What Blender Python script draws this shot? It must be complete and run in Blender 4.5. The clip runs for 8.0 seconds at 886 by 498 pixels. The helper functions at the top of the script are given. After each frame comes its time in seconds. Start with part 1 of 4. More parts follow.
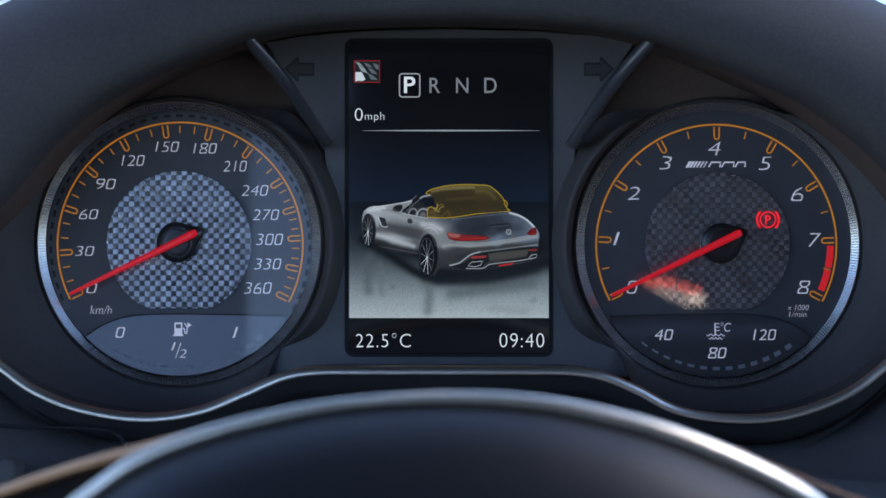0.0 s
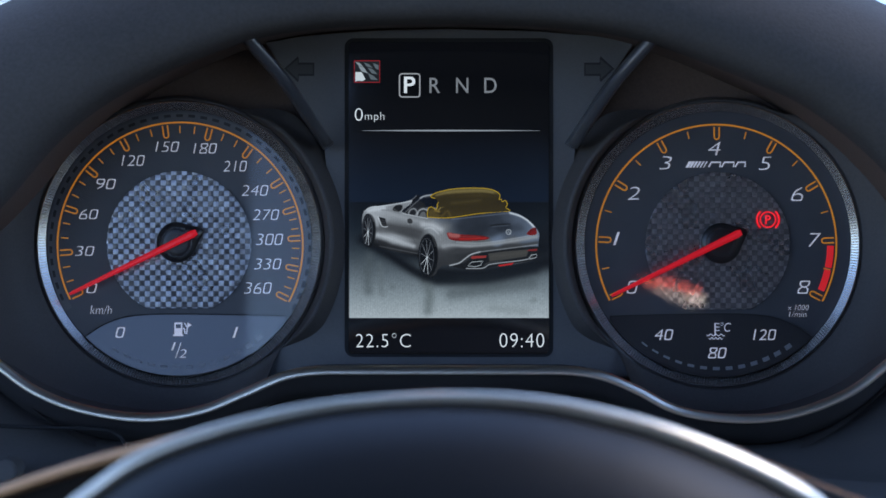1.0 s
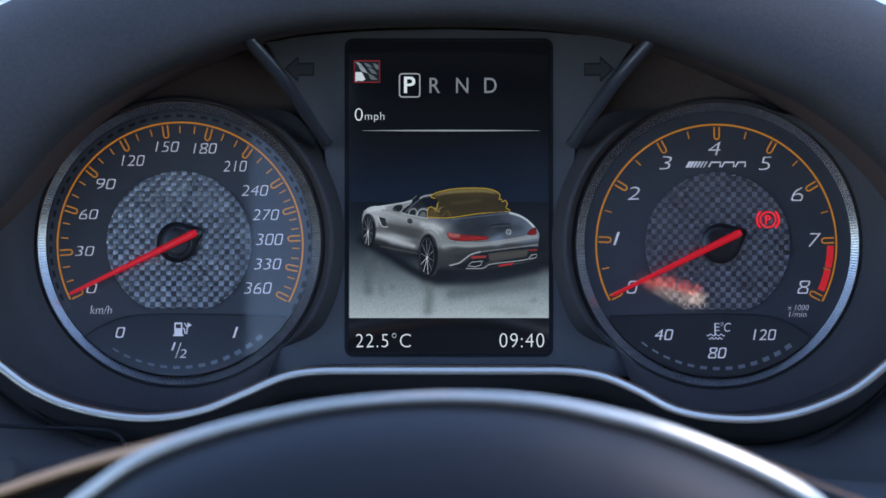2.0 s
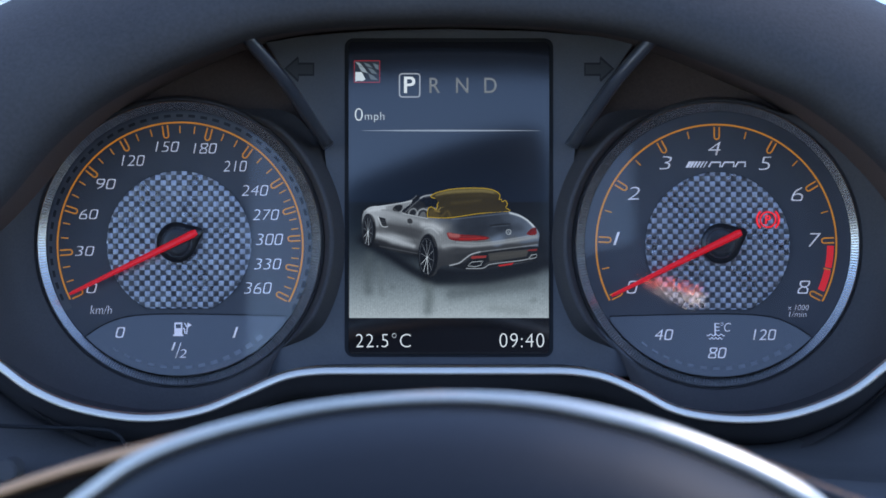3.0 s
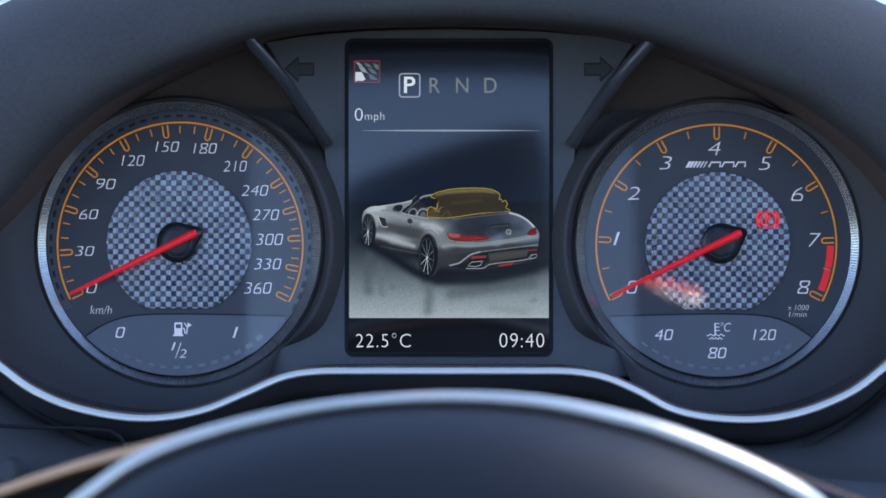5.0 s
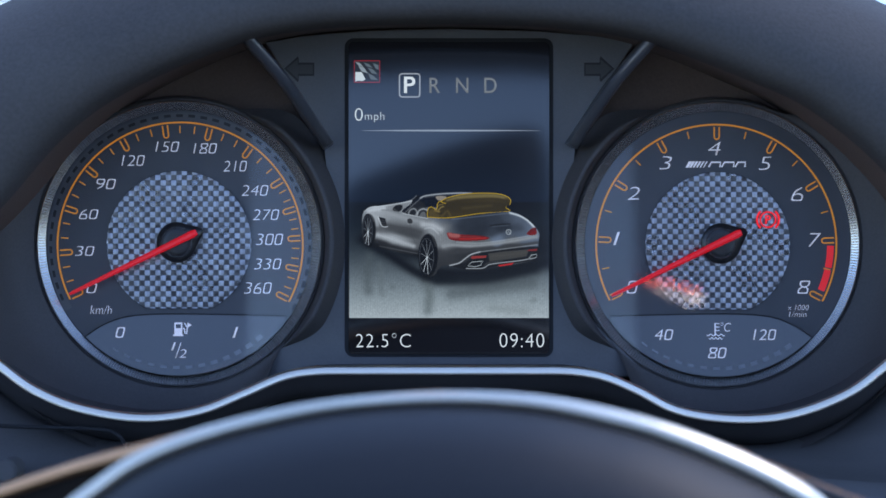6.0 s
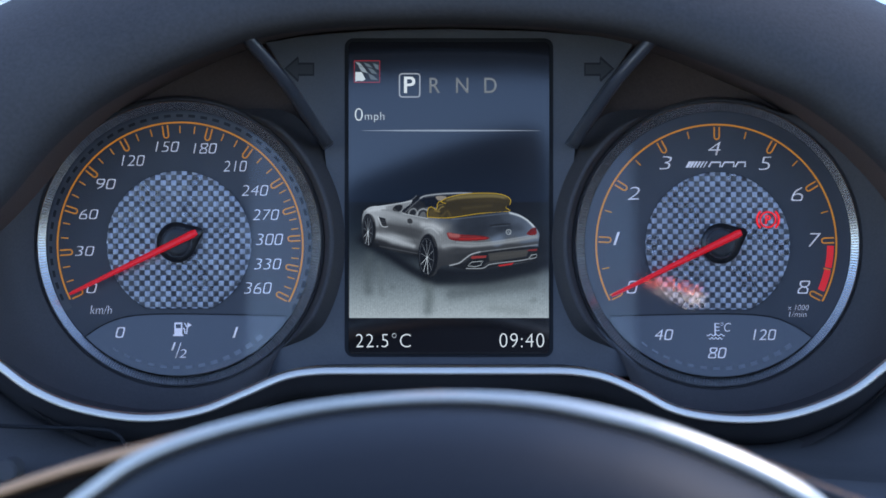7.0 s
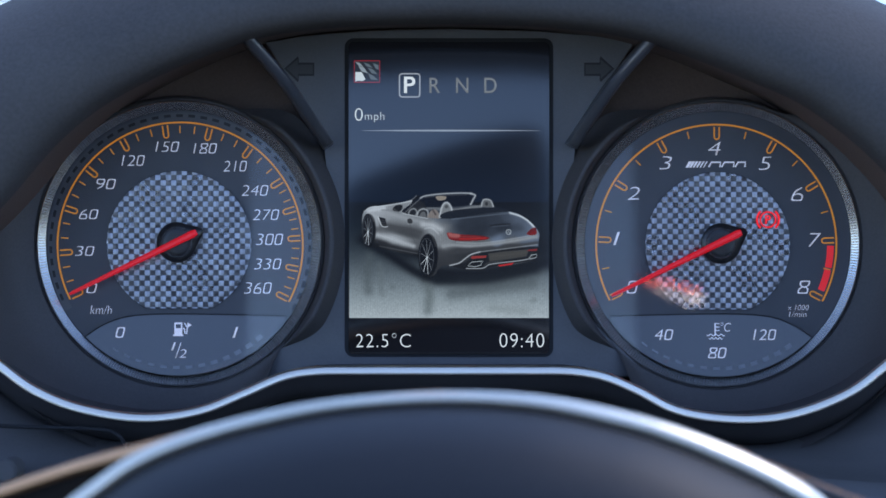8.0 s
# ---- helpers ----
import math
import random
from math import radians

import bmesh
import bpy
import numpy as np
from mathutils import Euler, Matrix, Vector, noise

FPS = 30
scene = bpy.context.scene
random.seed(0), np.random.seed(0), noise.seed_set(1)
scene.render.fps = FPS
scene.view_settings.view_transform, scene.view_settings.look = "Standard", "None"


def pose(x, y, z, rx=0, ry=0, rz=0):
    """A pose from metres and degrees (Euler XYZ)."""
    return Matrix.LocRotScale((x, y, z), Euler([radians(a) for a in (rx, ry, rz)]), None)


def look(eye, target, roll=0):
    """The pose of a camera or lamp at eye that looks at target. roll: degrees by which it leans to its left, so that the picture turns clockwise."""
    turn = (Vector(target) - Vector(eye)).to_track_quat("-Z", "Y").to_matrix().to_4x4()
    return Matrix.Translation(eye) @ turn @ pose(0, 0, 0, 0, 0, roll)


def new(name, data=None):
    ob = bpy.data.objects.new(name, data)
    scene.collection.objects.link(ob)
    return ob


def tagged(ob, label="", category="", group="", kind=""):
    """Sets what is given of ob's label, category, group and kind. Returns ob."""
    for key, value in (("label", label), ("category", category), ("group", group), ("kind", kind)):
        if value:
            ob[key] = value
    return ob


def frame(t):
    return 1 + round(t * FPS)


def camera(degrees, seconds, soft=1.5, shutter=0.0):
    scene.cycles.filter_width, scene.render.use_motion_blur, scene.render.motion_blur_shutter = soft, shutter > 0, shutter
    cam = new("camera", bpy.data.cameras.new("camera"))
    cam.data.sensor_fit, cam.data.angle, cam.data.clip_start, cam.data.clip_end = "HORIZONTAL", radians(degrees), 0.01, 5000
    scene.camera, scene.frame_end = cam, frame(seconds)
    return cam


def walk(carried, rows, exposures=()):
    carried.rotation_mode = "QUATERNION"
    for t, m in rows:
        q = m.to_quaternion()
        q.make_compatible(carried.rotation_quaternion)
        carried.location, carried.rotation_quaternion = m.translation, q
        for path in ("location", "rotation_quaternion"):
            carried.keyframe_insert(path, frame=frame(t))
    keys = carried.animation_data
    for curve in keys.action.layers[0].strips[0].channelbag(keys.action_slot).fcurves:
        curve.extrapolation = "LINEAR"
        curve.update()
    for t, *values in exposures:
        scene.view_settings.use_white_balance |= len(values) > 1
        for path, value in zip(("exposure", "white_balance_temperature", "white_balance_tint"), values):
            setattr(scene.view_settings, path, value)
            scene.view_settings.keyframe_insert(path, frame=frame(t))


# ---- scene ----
# The cluster is drawn on a grid of 0.175 mm, its centre at (784, 441), x to the right and y down.
GRID = 0.000175
REACH = 0.65                       # from the dial faces to the lens
CLUSTER = pose(0, 0, 0.85, 78)     # reclined; its own z points at the driver

EXPOSURE = 1.76
GLOW = 2 ** -EXPOSURE               # keeps lit things as bright as they look

cam = camera(23.83, 8.0, soft=1.6)
cam.data.dof.use_dof = True
cam.data.dof.focus_distance = REACH
cam.data.dof.aperture_fstop = 15
EYE = CLUSTER @ Matrix.Translation((0, 0, REACH))
walk(cam, [(0.0, EYE), (8.0, EYE)], [(0.0, EXPOSURE, 6830, 18), (8.0, EXPOSURE, 6830, 18)])

# ---- world, sun ----
world = bpy.data.worlds.new("sky")
scene.world = world
world.use_nodes = True
wn = world.node_tree.nodes
sky = wn.new("ShaderNodeTexSky")
sky.sky_type, sky.sun_disc = "NISHITA", False
sky.sun_elevation, sky.sun_rotation = radians(45), radians(50)
sky.ozone_density, sky.dust_density, sky.air_density = 4.5, 0.0, 0.85
world.node_tree.links.new(sky.outputs[0], wn["Background"].inputs[0])
wn["Background"].inputs[1].default_value = 0.15
sun = new("sun", bpy.data.lights.new("sun", "SUN"))
sun.data.energy, sun.data.angle, sun.data.color = 0.3, radians(14), (1.0, 0.98, 0.96)
sun.matrix_basis = look((5 * math.sin(radians(50)), 5 * math.cos(radians(50)), 5), (0, 0, 0))


# ---- materials ----
def material(name, colour, rough=0.5, metal=0.0, grain=0.0, size=2000.0, bump=0.0, glow=0.0, coat=0.0, spec=0.5):
    m = bpy.data.materials.new(name)
    m.use_nodes = True
    n, l = m.node_tree.nodes, m.node_tree.links
    b = n["Principled BSDF"]
    b.inputs["Base Color"].default_value = (*colour, 1)
    b.inputs["Roughness"].default_value, b.inputs["Metallic"].default_value = rough, metal
    b.inputs["Coat Weight"].default_value = coat
    b.inputs["Specular IOR Level"].default_value = spec
    if glow:
        b.inputs["Emission Color"].default_value = (*colour, 1)
        b.inputs["Emission Strength"].default_value = glow * GLOW
    if grain or bump:
        tc = n.new("ShaderNodeTexCoord")
        fine, broad = n.new("ShaderNodeTexNoise"), n.new("ShaderNodeTexNoise")
        fine.inputs["Scale"].default_value, broad.inputs["Scale"].default_value = size, size / 40
        fine.inputs["Detail"].default_value = broad.inputs["Detail"].default_value = 4
        for t in (fine, broad):
            l.new(tc.outputs["Object"], t.inputs["Vector"])
        add = n.new("ShaderNodeMath")
        add.operation = "ADD"
        l.new(fine.outputs[0], add.inputs[0]), l.new(broad.outputs[0], add.inputs[1])
        ramp = n.new("ShaderNodeMapRange")
        ramp.inputs[1].default_value, ramp.inputs[2].default_value = 0.6, 1.4
        ramp.inputs[3].default_value, ramp.inputs[4].default_value = 1 - grain, 1 + grain
        l.new(add.outputs[0], ramp.inputs[0])
        mul = n.new("ShaderNodeMix")
        mul.data_type, mul.blend_type = "RGBA", "MULTIPLY"
        mul.inputs[0].default_value, mul.inputs[6].default_value = 1, (*colour, 1)
        l.new(ramp.outputs[0], mul.inputs[7]), l.new(mul.outputs[2], b.inputs["Base Color"])
        rr = n.new("ShaderNodeMapRange")
        rr.inputs[3].default_value, rr.inputs[4].default_value = rough * (1 - grain / 2), min(1, rough * (1 + grain / 2))
        l.new(broad.outputs[0], rr.inputs[0]), l.new(rr.outputs[0], b.inputs["Roughness"])
        if bump:
            bp = n.new("ShaderNodeBump")
            bp.inputs["Strength"].default_value, bp.inputs["Distance"].default_value = bump, 0.0002
            l.new(fine.outputs[0], bp.inputs["Height"]), l.new(bp.outputs[0], b.inputs["Normal"])
    return m


def lit(name, low, high=None, y0=0, y1=1, strength=1.0, axis=1, stops=None):
    """A lit colour behind the glossy face of a display; with high it runs from low at y0 to high at y1 on the drawing grid."""
    m = bpy.data.materials.new(name)
    m.use_nodes = True
    n, l = m.node_tree.nodes, m.node_tree.links
    b = n["Principled BSDF"]
    b.inputs["Base Color"].default_value = (0.004, 0.004, 0.005, 1)
    b.inputs["Roughness"].default_value, b.inputs["Specular IOR Level"].default_value = 0.06, 0.78
    b.inputs["Emission Color"].default_value, b.inputs["Emission Strength"].default_value = (*low, 1), strength * GLOW * 0.95
    if high:
        tc, sp, mr, cr = (n.new("ShaderNode" + k) for k in ("TexCoord", "SeparateXYZ", "MapRange", "ValToRGB"))
        l.new(tc.outputs["Object"], sp.inputs[0]), l.new(sp.outputs[axis], mr.inputs[0])
        a, c = ((441 - y0) * GRID, (441 - y1) * GRID) if axis else ((y0 - 784) * GRID, (y1 - 784) * GRID)
        mr.inputs[1].default_value, mr.inputs[2].default_value = a, c
        cr.color_ramp.elements[0].color, cr.color_ramp.elements[1].color = (*low, 1), (*high, 1)
        for p, col in stops or ():
            cr.color_ramp.elements.new(p).color = (*col, 1)
        l.new(mr.outputs[0], cr.inputs[0]), l.new(cr.outputs[0], b.inputs["Emission Color"])
    return m


def cover(name, gloss=0.05, rough=0.02):
    m = bpy.data.materials.new(name)
    m.use_nodes = True
    n, l = m.node_tree.nodes, m.node_tree.links
    mix, tr, gl = n.new("ShaderNodeMixShader"), n.new("ShaderNodeBsdfTransparent"), n.new("ShaderNodeBsdfGlossy")
    gl.inputs["Roughness"].default_value = rough
    mix.inputs[0].default_value = gloss
    l.new(tr.outputs[0], mix.inputs[1]), l.new(gl.outputs[0], mix.inputs[2])
    l.new(mix.outputs[0], n["Material Output"].inputs[0])
    return m


FACE = material("dial_face_print", (0.064, 0.067, 0.077), 0.45, grain=0.12, size=3000, bump=0.05)
SUBFACE = material("gauge_window_plastic", (0.042, 0.042, 0.046), 0.16, grain=0.1, size=2500, coat=0.35, spec=0.85)
BLACK = material("black_soft_plastic", (0.073, 0.065, 0.062), 0.65, grain=0.2, size=1500, bump=0.1)
UMBER = material("umber_suede", (0.125, 0.082, 0.064), 0.8, grain=0.25, size=1200, bump=0.2)
SMOKE = material("smoked_plastic", (0.050, 0.049, 0.050), 0.6, grain=0.1, size=1500)
LIP = material("black_lip_plastic", (0.045, 0.042, 0.043), 0.5, grain=0.2, size=1500)
GAP = material("black_gap_line", (0.010, 0.010, 0.011), 0.8)
PANEL = material("slate_panel_plastic", (0.104, 0.104, 0.107), 0.45, grain=0.12, size=1800, bump=0.08)
DASH = material("dark_slate_plastic", (0.086, 0.081, 0.078), 0.5, grain=0.15, size=1500, bump=0.1)
HOODSKIN = material("charcoal_leather", (0.074, 0.068, 0.064), 0.8, grain=0.25, size=900, bump=0.4, spec=0.25)
RIBS = material("knurled_satin_metal", (0.64, 0.63, 0.61), 0.24, 0.9, grain=0.1, size=2500)
CHROME = material("satin_chrome", (1.0, 0.88, 0.70), 0.33, 1.0, grain=0.06, size=1500)
BRONZE = material("warm_satin_metal", (0.88, 0.46, 0.22), 0.42, 0.9, grain=0.1, size=900)
BLADE = material("grey_satin_paint", (0.095, 0.097, 0.105), 0.32, 0.4, grain=0.1, size=1500)

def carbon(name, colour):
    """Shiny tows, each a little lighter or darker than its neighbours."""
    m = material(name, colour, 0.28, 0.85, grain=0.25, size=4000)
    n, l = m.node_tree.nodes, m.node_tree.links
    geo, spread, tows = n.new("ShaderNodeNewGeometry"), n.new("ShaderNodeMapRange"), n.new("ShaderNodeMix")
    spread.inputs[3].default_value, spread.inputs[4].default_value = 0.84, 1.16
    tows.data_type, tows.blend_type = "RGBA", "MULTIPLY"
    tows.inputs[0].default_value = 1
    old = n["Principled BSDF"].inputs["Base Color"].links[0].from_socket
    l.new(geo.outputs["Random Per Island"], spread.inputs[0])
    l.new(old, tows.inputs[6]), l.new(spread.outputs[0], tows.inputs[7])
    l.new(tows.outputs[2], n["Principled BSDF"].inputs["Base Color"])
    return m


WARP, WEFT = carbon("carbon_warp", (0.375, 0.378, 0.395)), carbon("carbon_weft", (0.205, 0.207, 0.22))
HUB = material("needle_hub_black", (0.012, 0.012, 0.014), 0.3, grain=0.1, size=2000)
AIRBAG = material("airbag_leather", (0.0135, 0.0145, 0.0165), 0.5, grain=0.25, size=700, bump=0.4, spec=0.32)
WHITE = material("numeral_white", (0.62, 0.67, 0.76), 0.5, glow=0.42)
ORANGE = material("scale_orange", (0.66, 0.25, 0.02), 0.5, glow=0.36)
RED = material("red_zone_print", (0.62, 0.015, 0.02), 0.5, glow=0.6)
NEEDLE = material("needle_red", (0.55, 0.010, 0.018), 0.35, glow=0.6)
DASHES = material("unlit_dash_print", (0.26, 0.265, 0.28), 0.5)
BAND = material("slate_band_print", (0.085, 0.088, 0.096), 0.45, grain=0.12, size=3000)
SHADE = material("dark_dash_print", (0.008, 0.009, 0.012), 0.5)
ARROW = material("dark_arrow_print", (0.012, 0.013, 0.015), 0.5)
ASPHALT = material("asphalt", (0.05, 0.05, 0.05), 0.9, grain=0.3, size=60, bump=0.3)
MASK_WALL = material("mask_wall_dark", (0.10, 0.096, 0.09), 0.9, grain=0.3, size=12, bump=0.3)
SILVER = material("silver_paint", (0.55, 0.56, 0.57), 0.3, 0.6, grain=0.05, size=200, coat=0.5)
LINING = material("dark_cloth", (0.02, 0.018, 0.017), 0.9, grain=0.3, size=500, bump=0.3)
HEADLINER = material("grey_roof_cloth", (0.10, 0.094, 0.09), 0.9, grain=0.25, size=500, bump=0.3)
LEATHER = material("brown_leather", (0.10, 0.055, 0.035), 0.5, grain=0.25, size=300, bump=0.3)
SEAT = material("grey_leather", (0.066, 0.068, 0.074), 0.5, grain=0.2, size=400, bump=0.3)
LENS = cover("dial_lens", 0.042, 0.015)


# ---- building helpers ----
def at(x, y, z=0.0):
    k = GRID * (REACH - z) / REACH
    return Vector(((x - 784) * k, (441 - y) * k, z))


def part(name, bm, mat, parent, label="", smooth_faces=False, thing_kind=""):
    me = bpy.data.meshes.new(name)
    bmesh.ops.recalc_face_normals(bm, faces=bm.faces)
    bm.to_mesh(me)
    bm.free()
    me.materials.append(mat)
    if smooth_faces:
        for p in me.polygons:
            p.use_smooth = True
    ob = new(name, me)
    ob.parent = parent
    if label or thing_kind:
        tagged(ob, label, kind=thing_kind)
    return ob


def thing(name, label, category, m=CLUSTER, group="", kind=""):
    ob = new(name)
    ob.empty_display_size = 0.02
    ob.matrix_basis = m
    return tagged(ob, label, category, group, kind)


def curve(points, steps=8, closed=False):
    """A smooth line through the points."""
    pts = [Vector(p) for p in points]
    n, out = len(pts), []
    for i in range(n if closed else n - 1):
        if closed:
            a, b, c, d = (pts[(i + j) % n] for j in (-1, 0, 1, 2))
        else:
            a, b, c, d = pts[max(i - 1, 0)], pts[i], pts[i + 1], pts[min(i + 2, n - 1)]
        for s in range(steps):
            t = s / steps
            out.append(0.5 * (2 * b + (c - a) * t + (2 * a - 5 * b + 4 * c - d) * t * t + (3 * b - a - 3 * c + d) * t ** 3))
    return out if closed else out + [pts[-1]]


def spaced(points, count):
    """The same line with its points evenly apart."""
    lens = [0.0]
    for a, b in zip(points, points[1:]):
        lens.append(lens[-1] + (b - a).length)
    out, j = [], 0
    for i in range(count):
        d = lens[-1] * i / (count - 1)
        while j < len(lens) - 2 and lens[j + 1] < d:
            j += 1
        f = (d - lens[j]) / max(lens[j + 1] - lens[j], 1e-9)
        out.append(points[j].lerp(points[j + 1], min(max(f, 0), 1)))
    return out


def plate(points, z, thick=0.0001, bm=None):
    """A flat piece with the outline given on the grid, its face at z."""
    bm = bm or bmesh.new()
    front = [bm.verts.new(at(p[0], p[1], z)) for p in points]
    back = [bm.verts.new(v.co - Vector((0, 0, thick))) for v in front]
    bm.faces.new(front)
    bm.faces.new(back[::-1])
    for i in range(len(front)):
        j = (i + 1) % len(front)
        bm.faces.new((front[i], back[i], back[j], front[j]))
    return bm


def stroke(points, width, z, thick=0.0001, closed=False, bm=None):
    """A flat line of the given width (or widths) along the points."""
    bm = bm or bmesh.new()
    p = [Vector((q[0], q[1])) for q in points]
    n, rows = len(p), []
    for i in range(n):
        a = p[(i - 1) % n] if closed or i else p[i]
        b = p[(i + 1) % n] if closed or i < n - 1 else p[i]
        d = (b - a).normalized()
        w = (width[i] if isinstance(width, (list, tuple)) else width) / 2
        s = Vector((-d.y, d.x)) * w
        rows.append([bm.verts.new(at(*q, zz)) for q, zz in ((p[i] + s, z), (p[i] - s, z), (p[i] - s, z - thick), (p[i] + s, z - thick))])
    for i in range(n if closed else n - 1):
        a, b = rows[i], rows[(i + 1) % n]
        for k in range(4):
            bm.faces.new((a[k], a[(k + 1) % 4], b[(k + 1) % 4], b[k]))
    if not closed:
        bm.faces.new(rows[0][::-1]), bm.faces.new(rows[-1])
    return bm


def sweep(points, profile, widths=None, bm=None):
    """A bar along points (places in the cluster's space); profile: offsets (across, out) in metres."""
    bm = bm or bmesh.new()
    rows = []
    for i, p in enumerate(points):
        d = (points[min(i + 1, len(points) - 1)] - points[max(i - 1, 0)]).normalized()
        side = Vector((-d.y, d.x, 0)).normalized()
        w = widths[i] if widths else 1
        rows.append([bm.verts.new(p + side * a * w + Vector((0, 0, o * w))) for a, o in profile])
    m = len(profile)
    for a, b in zip(rows, rows[1:]):
        for k in range(m):
            bm.faces.new((a[k], a[(k + 1) % m], b[(k + 1) % m], b[k]))
    bm.faces.new(rows[0][::-1]), bm.faces.new(rows[-1])
    return bm


def round_profile(w, h, n=12):
    return [(w / 2 * math.cos(2 * math.pi * i / n), h / 2 * math.sin(2 * math.pi * i / n)) for i in range(n)]


def loft(rings, closed=True, bm=None):
    bm = bm or bmesh.new()
    rows = [[bm.verts.new(p) for p in r] for r in rings]
    n = len(rows[0])
    for a, b in zip(rows, rows[1:]):
        for i in range(n if closed else n - 1):
            j = (i + 1) % n
            bm.faces.new((a[i], a[j], b[j], b[i]))
    return bm


def ring_at(c, r, z, n=160, a0=0.0, a1=360.0):
    """A circle seen at radius r round c on the grid, lying at z."""
    full = abs(a1 - a0) >= 360
    return [at(c[0] + r * math.cos(radians(a)), c[1] - r * math.sin(radians(a)), z)
            for a in (a0 + (a1 - a0) * i / (n if full else n - 1) for i in range(n))]


def disc(c, r, z, thick=0.0002, n=96):
    return plate([(c[0] + r * math.cos(2 * math.pi * i / n), c[1] - r * math.sin(2 * math.pi * i / n)) for i in range(n)], z, thick)


def polar(c, r, a):
    return (c[0] + r * math.cos(radians(a)), c[1] - r * math.sin(radians(a)))


def squared(bm, words):
    """Makes the round figures of a number squarer, as on sports dials; each figure is one joined piece."""
    left, pieces = set(bm.verts), []
    while left:
        todo, piece = [left.pop()], []
        while todo:
            v = todo.pop()
            piece.append(v)
            for e in v.link_edges:
                w = e.other_vert(v)
                if w in left:
                    left.discard(w)
                    todo.append(w)
        pieces.append(piece)
    if len(pieces) != len(words):
        return
    for sign, piece in zip(words, sorted(pieces, key=lambda p: min(v.co.x for v in p))):
        if sign not in "035689":
            continue
        much = 0.22 if sign in "35" else 0.58
        xs, ys = [v.co.x for v in piece], [v.co.y for v in piece]
        cx, cy, hx, hy = (min(xs) + max(xs)) / 2, (min(ys) + max(ys)) / 2, (max(xs) - min(xs)) / 2, (max(ys) - min(ys)) / 2
        for v in piece:
            u, w = (v.co.x - cx) / hx, (v.co.y - cy) / hy
            k = 1 + much * (math.hypot(u, w) / max(abs(u), abs(w), 1e-6) - 1)
            v.co.x, v.co.y = cx + hx * max(-1, min(1, u * k)), cy + hy * max(-1, min(1, w * k))


def text(words, box, z, mat, parent, slant=0.0, name="lettering", thick=0.00008, weight=0.0, gap=1.0):
    """Writing that fills the box x0, y0, x1, y1 on the grid."""
    cu = bpy.data.curves.new(name, "FONT")
    cu.body, cu.offset, cu.space_character = words, weight, gap
    cu.resolution_u = 6
    tmp = new(name, cu)
    dg = bpy.context.evaluated_depsgraph_get()
    me = bpy.data.meshes.new_from_object(tmp.evaluated_get(dg))
    bpy.data.objects.remove(tmp)
    bm = bmesh.new()
    bm.from_mesh(me)
    bpy.data.meshes.remove(me)
    bmesh.ops.remove_doubles(bm, verts=bm.verts, dist=1e-6)
    if words.isdigit() and slant:
        squared(bm, words)
    for v in bm.verts:
        v.co.x += slant * v.co.y
    xs, ys = [v.co.x for v in bm.verts], [v.co.y for v in bm.verts]
    x0, y0, x1, y1 = box
    for v in bm.verts:
        fx, fy = (v.co.x - min(xs)) / (max(xs) - min(xs)), (v.co.y - min(ys)) / (max(ys) - min(ys))
        v.co = at(x0 + fx * (x1 - x0), y1 + fy * (y0 - y1), z)
    got = bmesh.ops.extrude_face_region(bm, geom=bm.faces[:])
    bmesh.ops.translate(bm, verts=[g for g in got["geom"] if isinstance(g, bmesh.types.BMVert)], vec=(0, 0, -thick))
    return part(name, bm, mat, parent)


def box(bm, lo, hi):
    v = [bm.verts.new((x, y, z)) for x in (lo[0], hi[0]) for y in (lo[1], hi[1]) for z in (lo[2], hi[2])]
    for f in ((0, 1, 3, 2), (4, 6, 7, 5), (0, 4, 5, 1), (2, 3, 7, 6), (0, 2, 6, 4), (1, 5, 7, 3)):
        bm.faces.new([v[i] for i in f])
    return bm


# ---- the cabin round the lens ----
def ground():
    bm = bmesh.new()
    bm.faces.new([bm.verts.new(p) for p in ((-400, -400, 0), (400, -400, 0), (400, 400, 0), (-400, 400, 0))])
    ob = part("ground", bm, ASPHALT, None)
    tagged(ob, "grey asphalt ground under the car", "ground", kind="structure")


def cabin():
    for name, lo, hi, mat, label in (
            ("cabin_floor", (-0.56, -1.45, 0.22), (1.1, 0.9, 0.26), LINING, "dark carpeted cabin floor"),
            ("wall_left", (-0.62, -1.45, 0.2), (-0.56, 0.9, 0.87), LEATHER, "brown leather door lining"),
            ("wall_right", (1.1, -1.45, 0.2), (1.16, 0.9, 0.87), LEATHER, "brown leather door lining"),
            ("wall_rear", (-0.62, -1.53, 0.2), (1.16, -1.45, 0.91), LINING, "dark cloth rear bulkhead"),
            ("wall_front", (-0.62, 0.9, 0.2), (1.16, 0.96, 0.74), BLACK, "black bulkhead under the windscreen")):
        bm = box(bmesh.new(), lo, hi)
        bmesh.ops.bevel(bm, geom=bm.edges[:], offset=0.015, segments=3, affect="EDGES")
        tagged(part(name, bm, mat, None), label, "cabin wall", kind="structure")


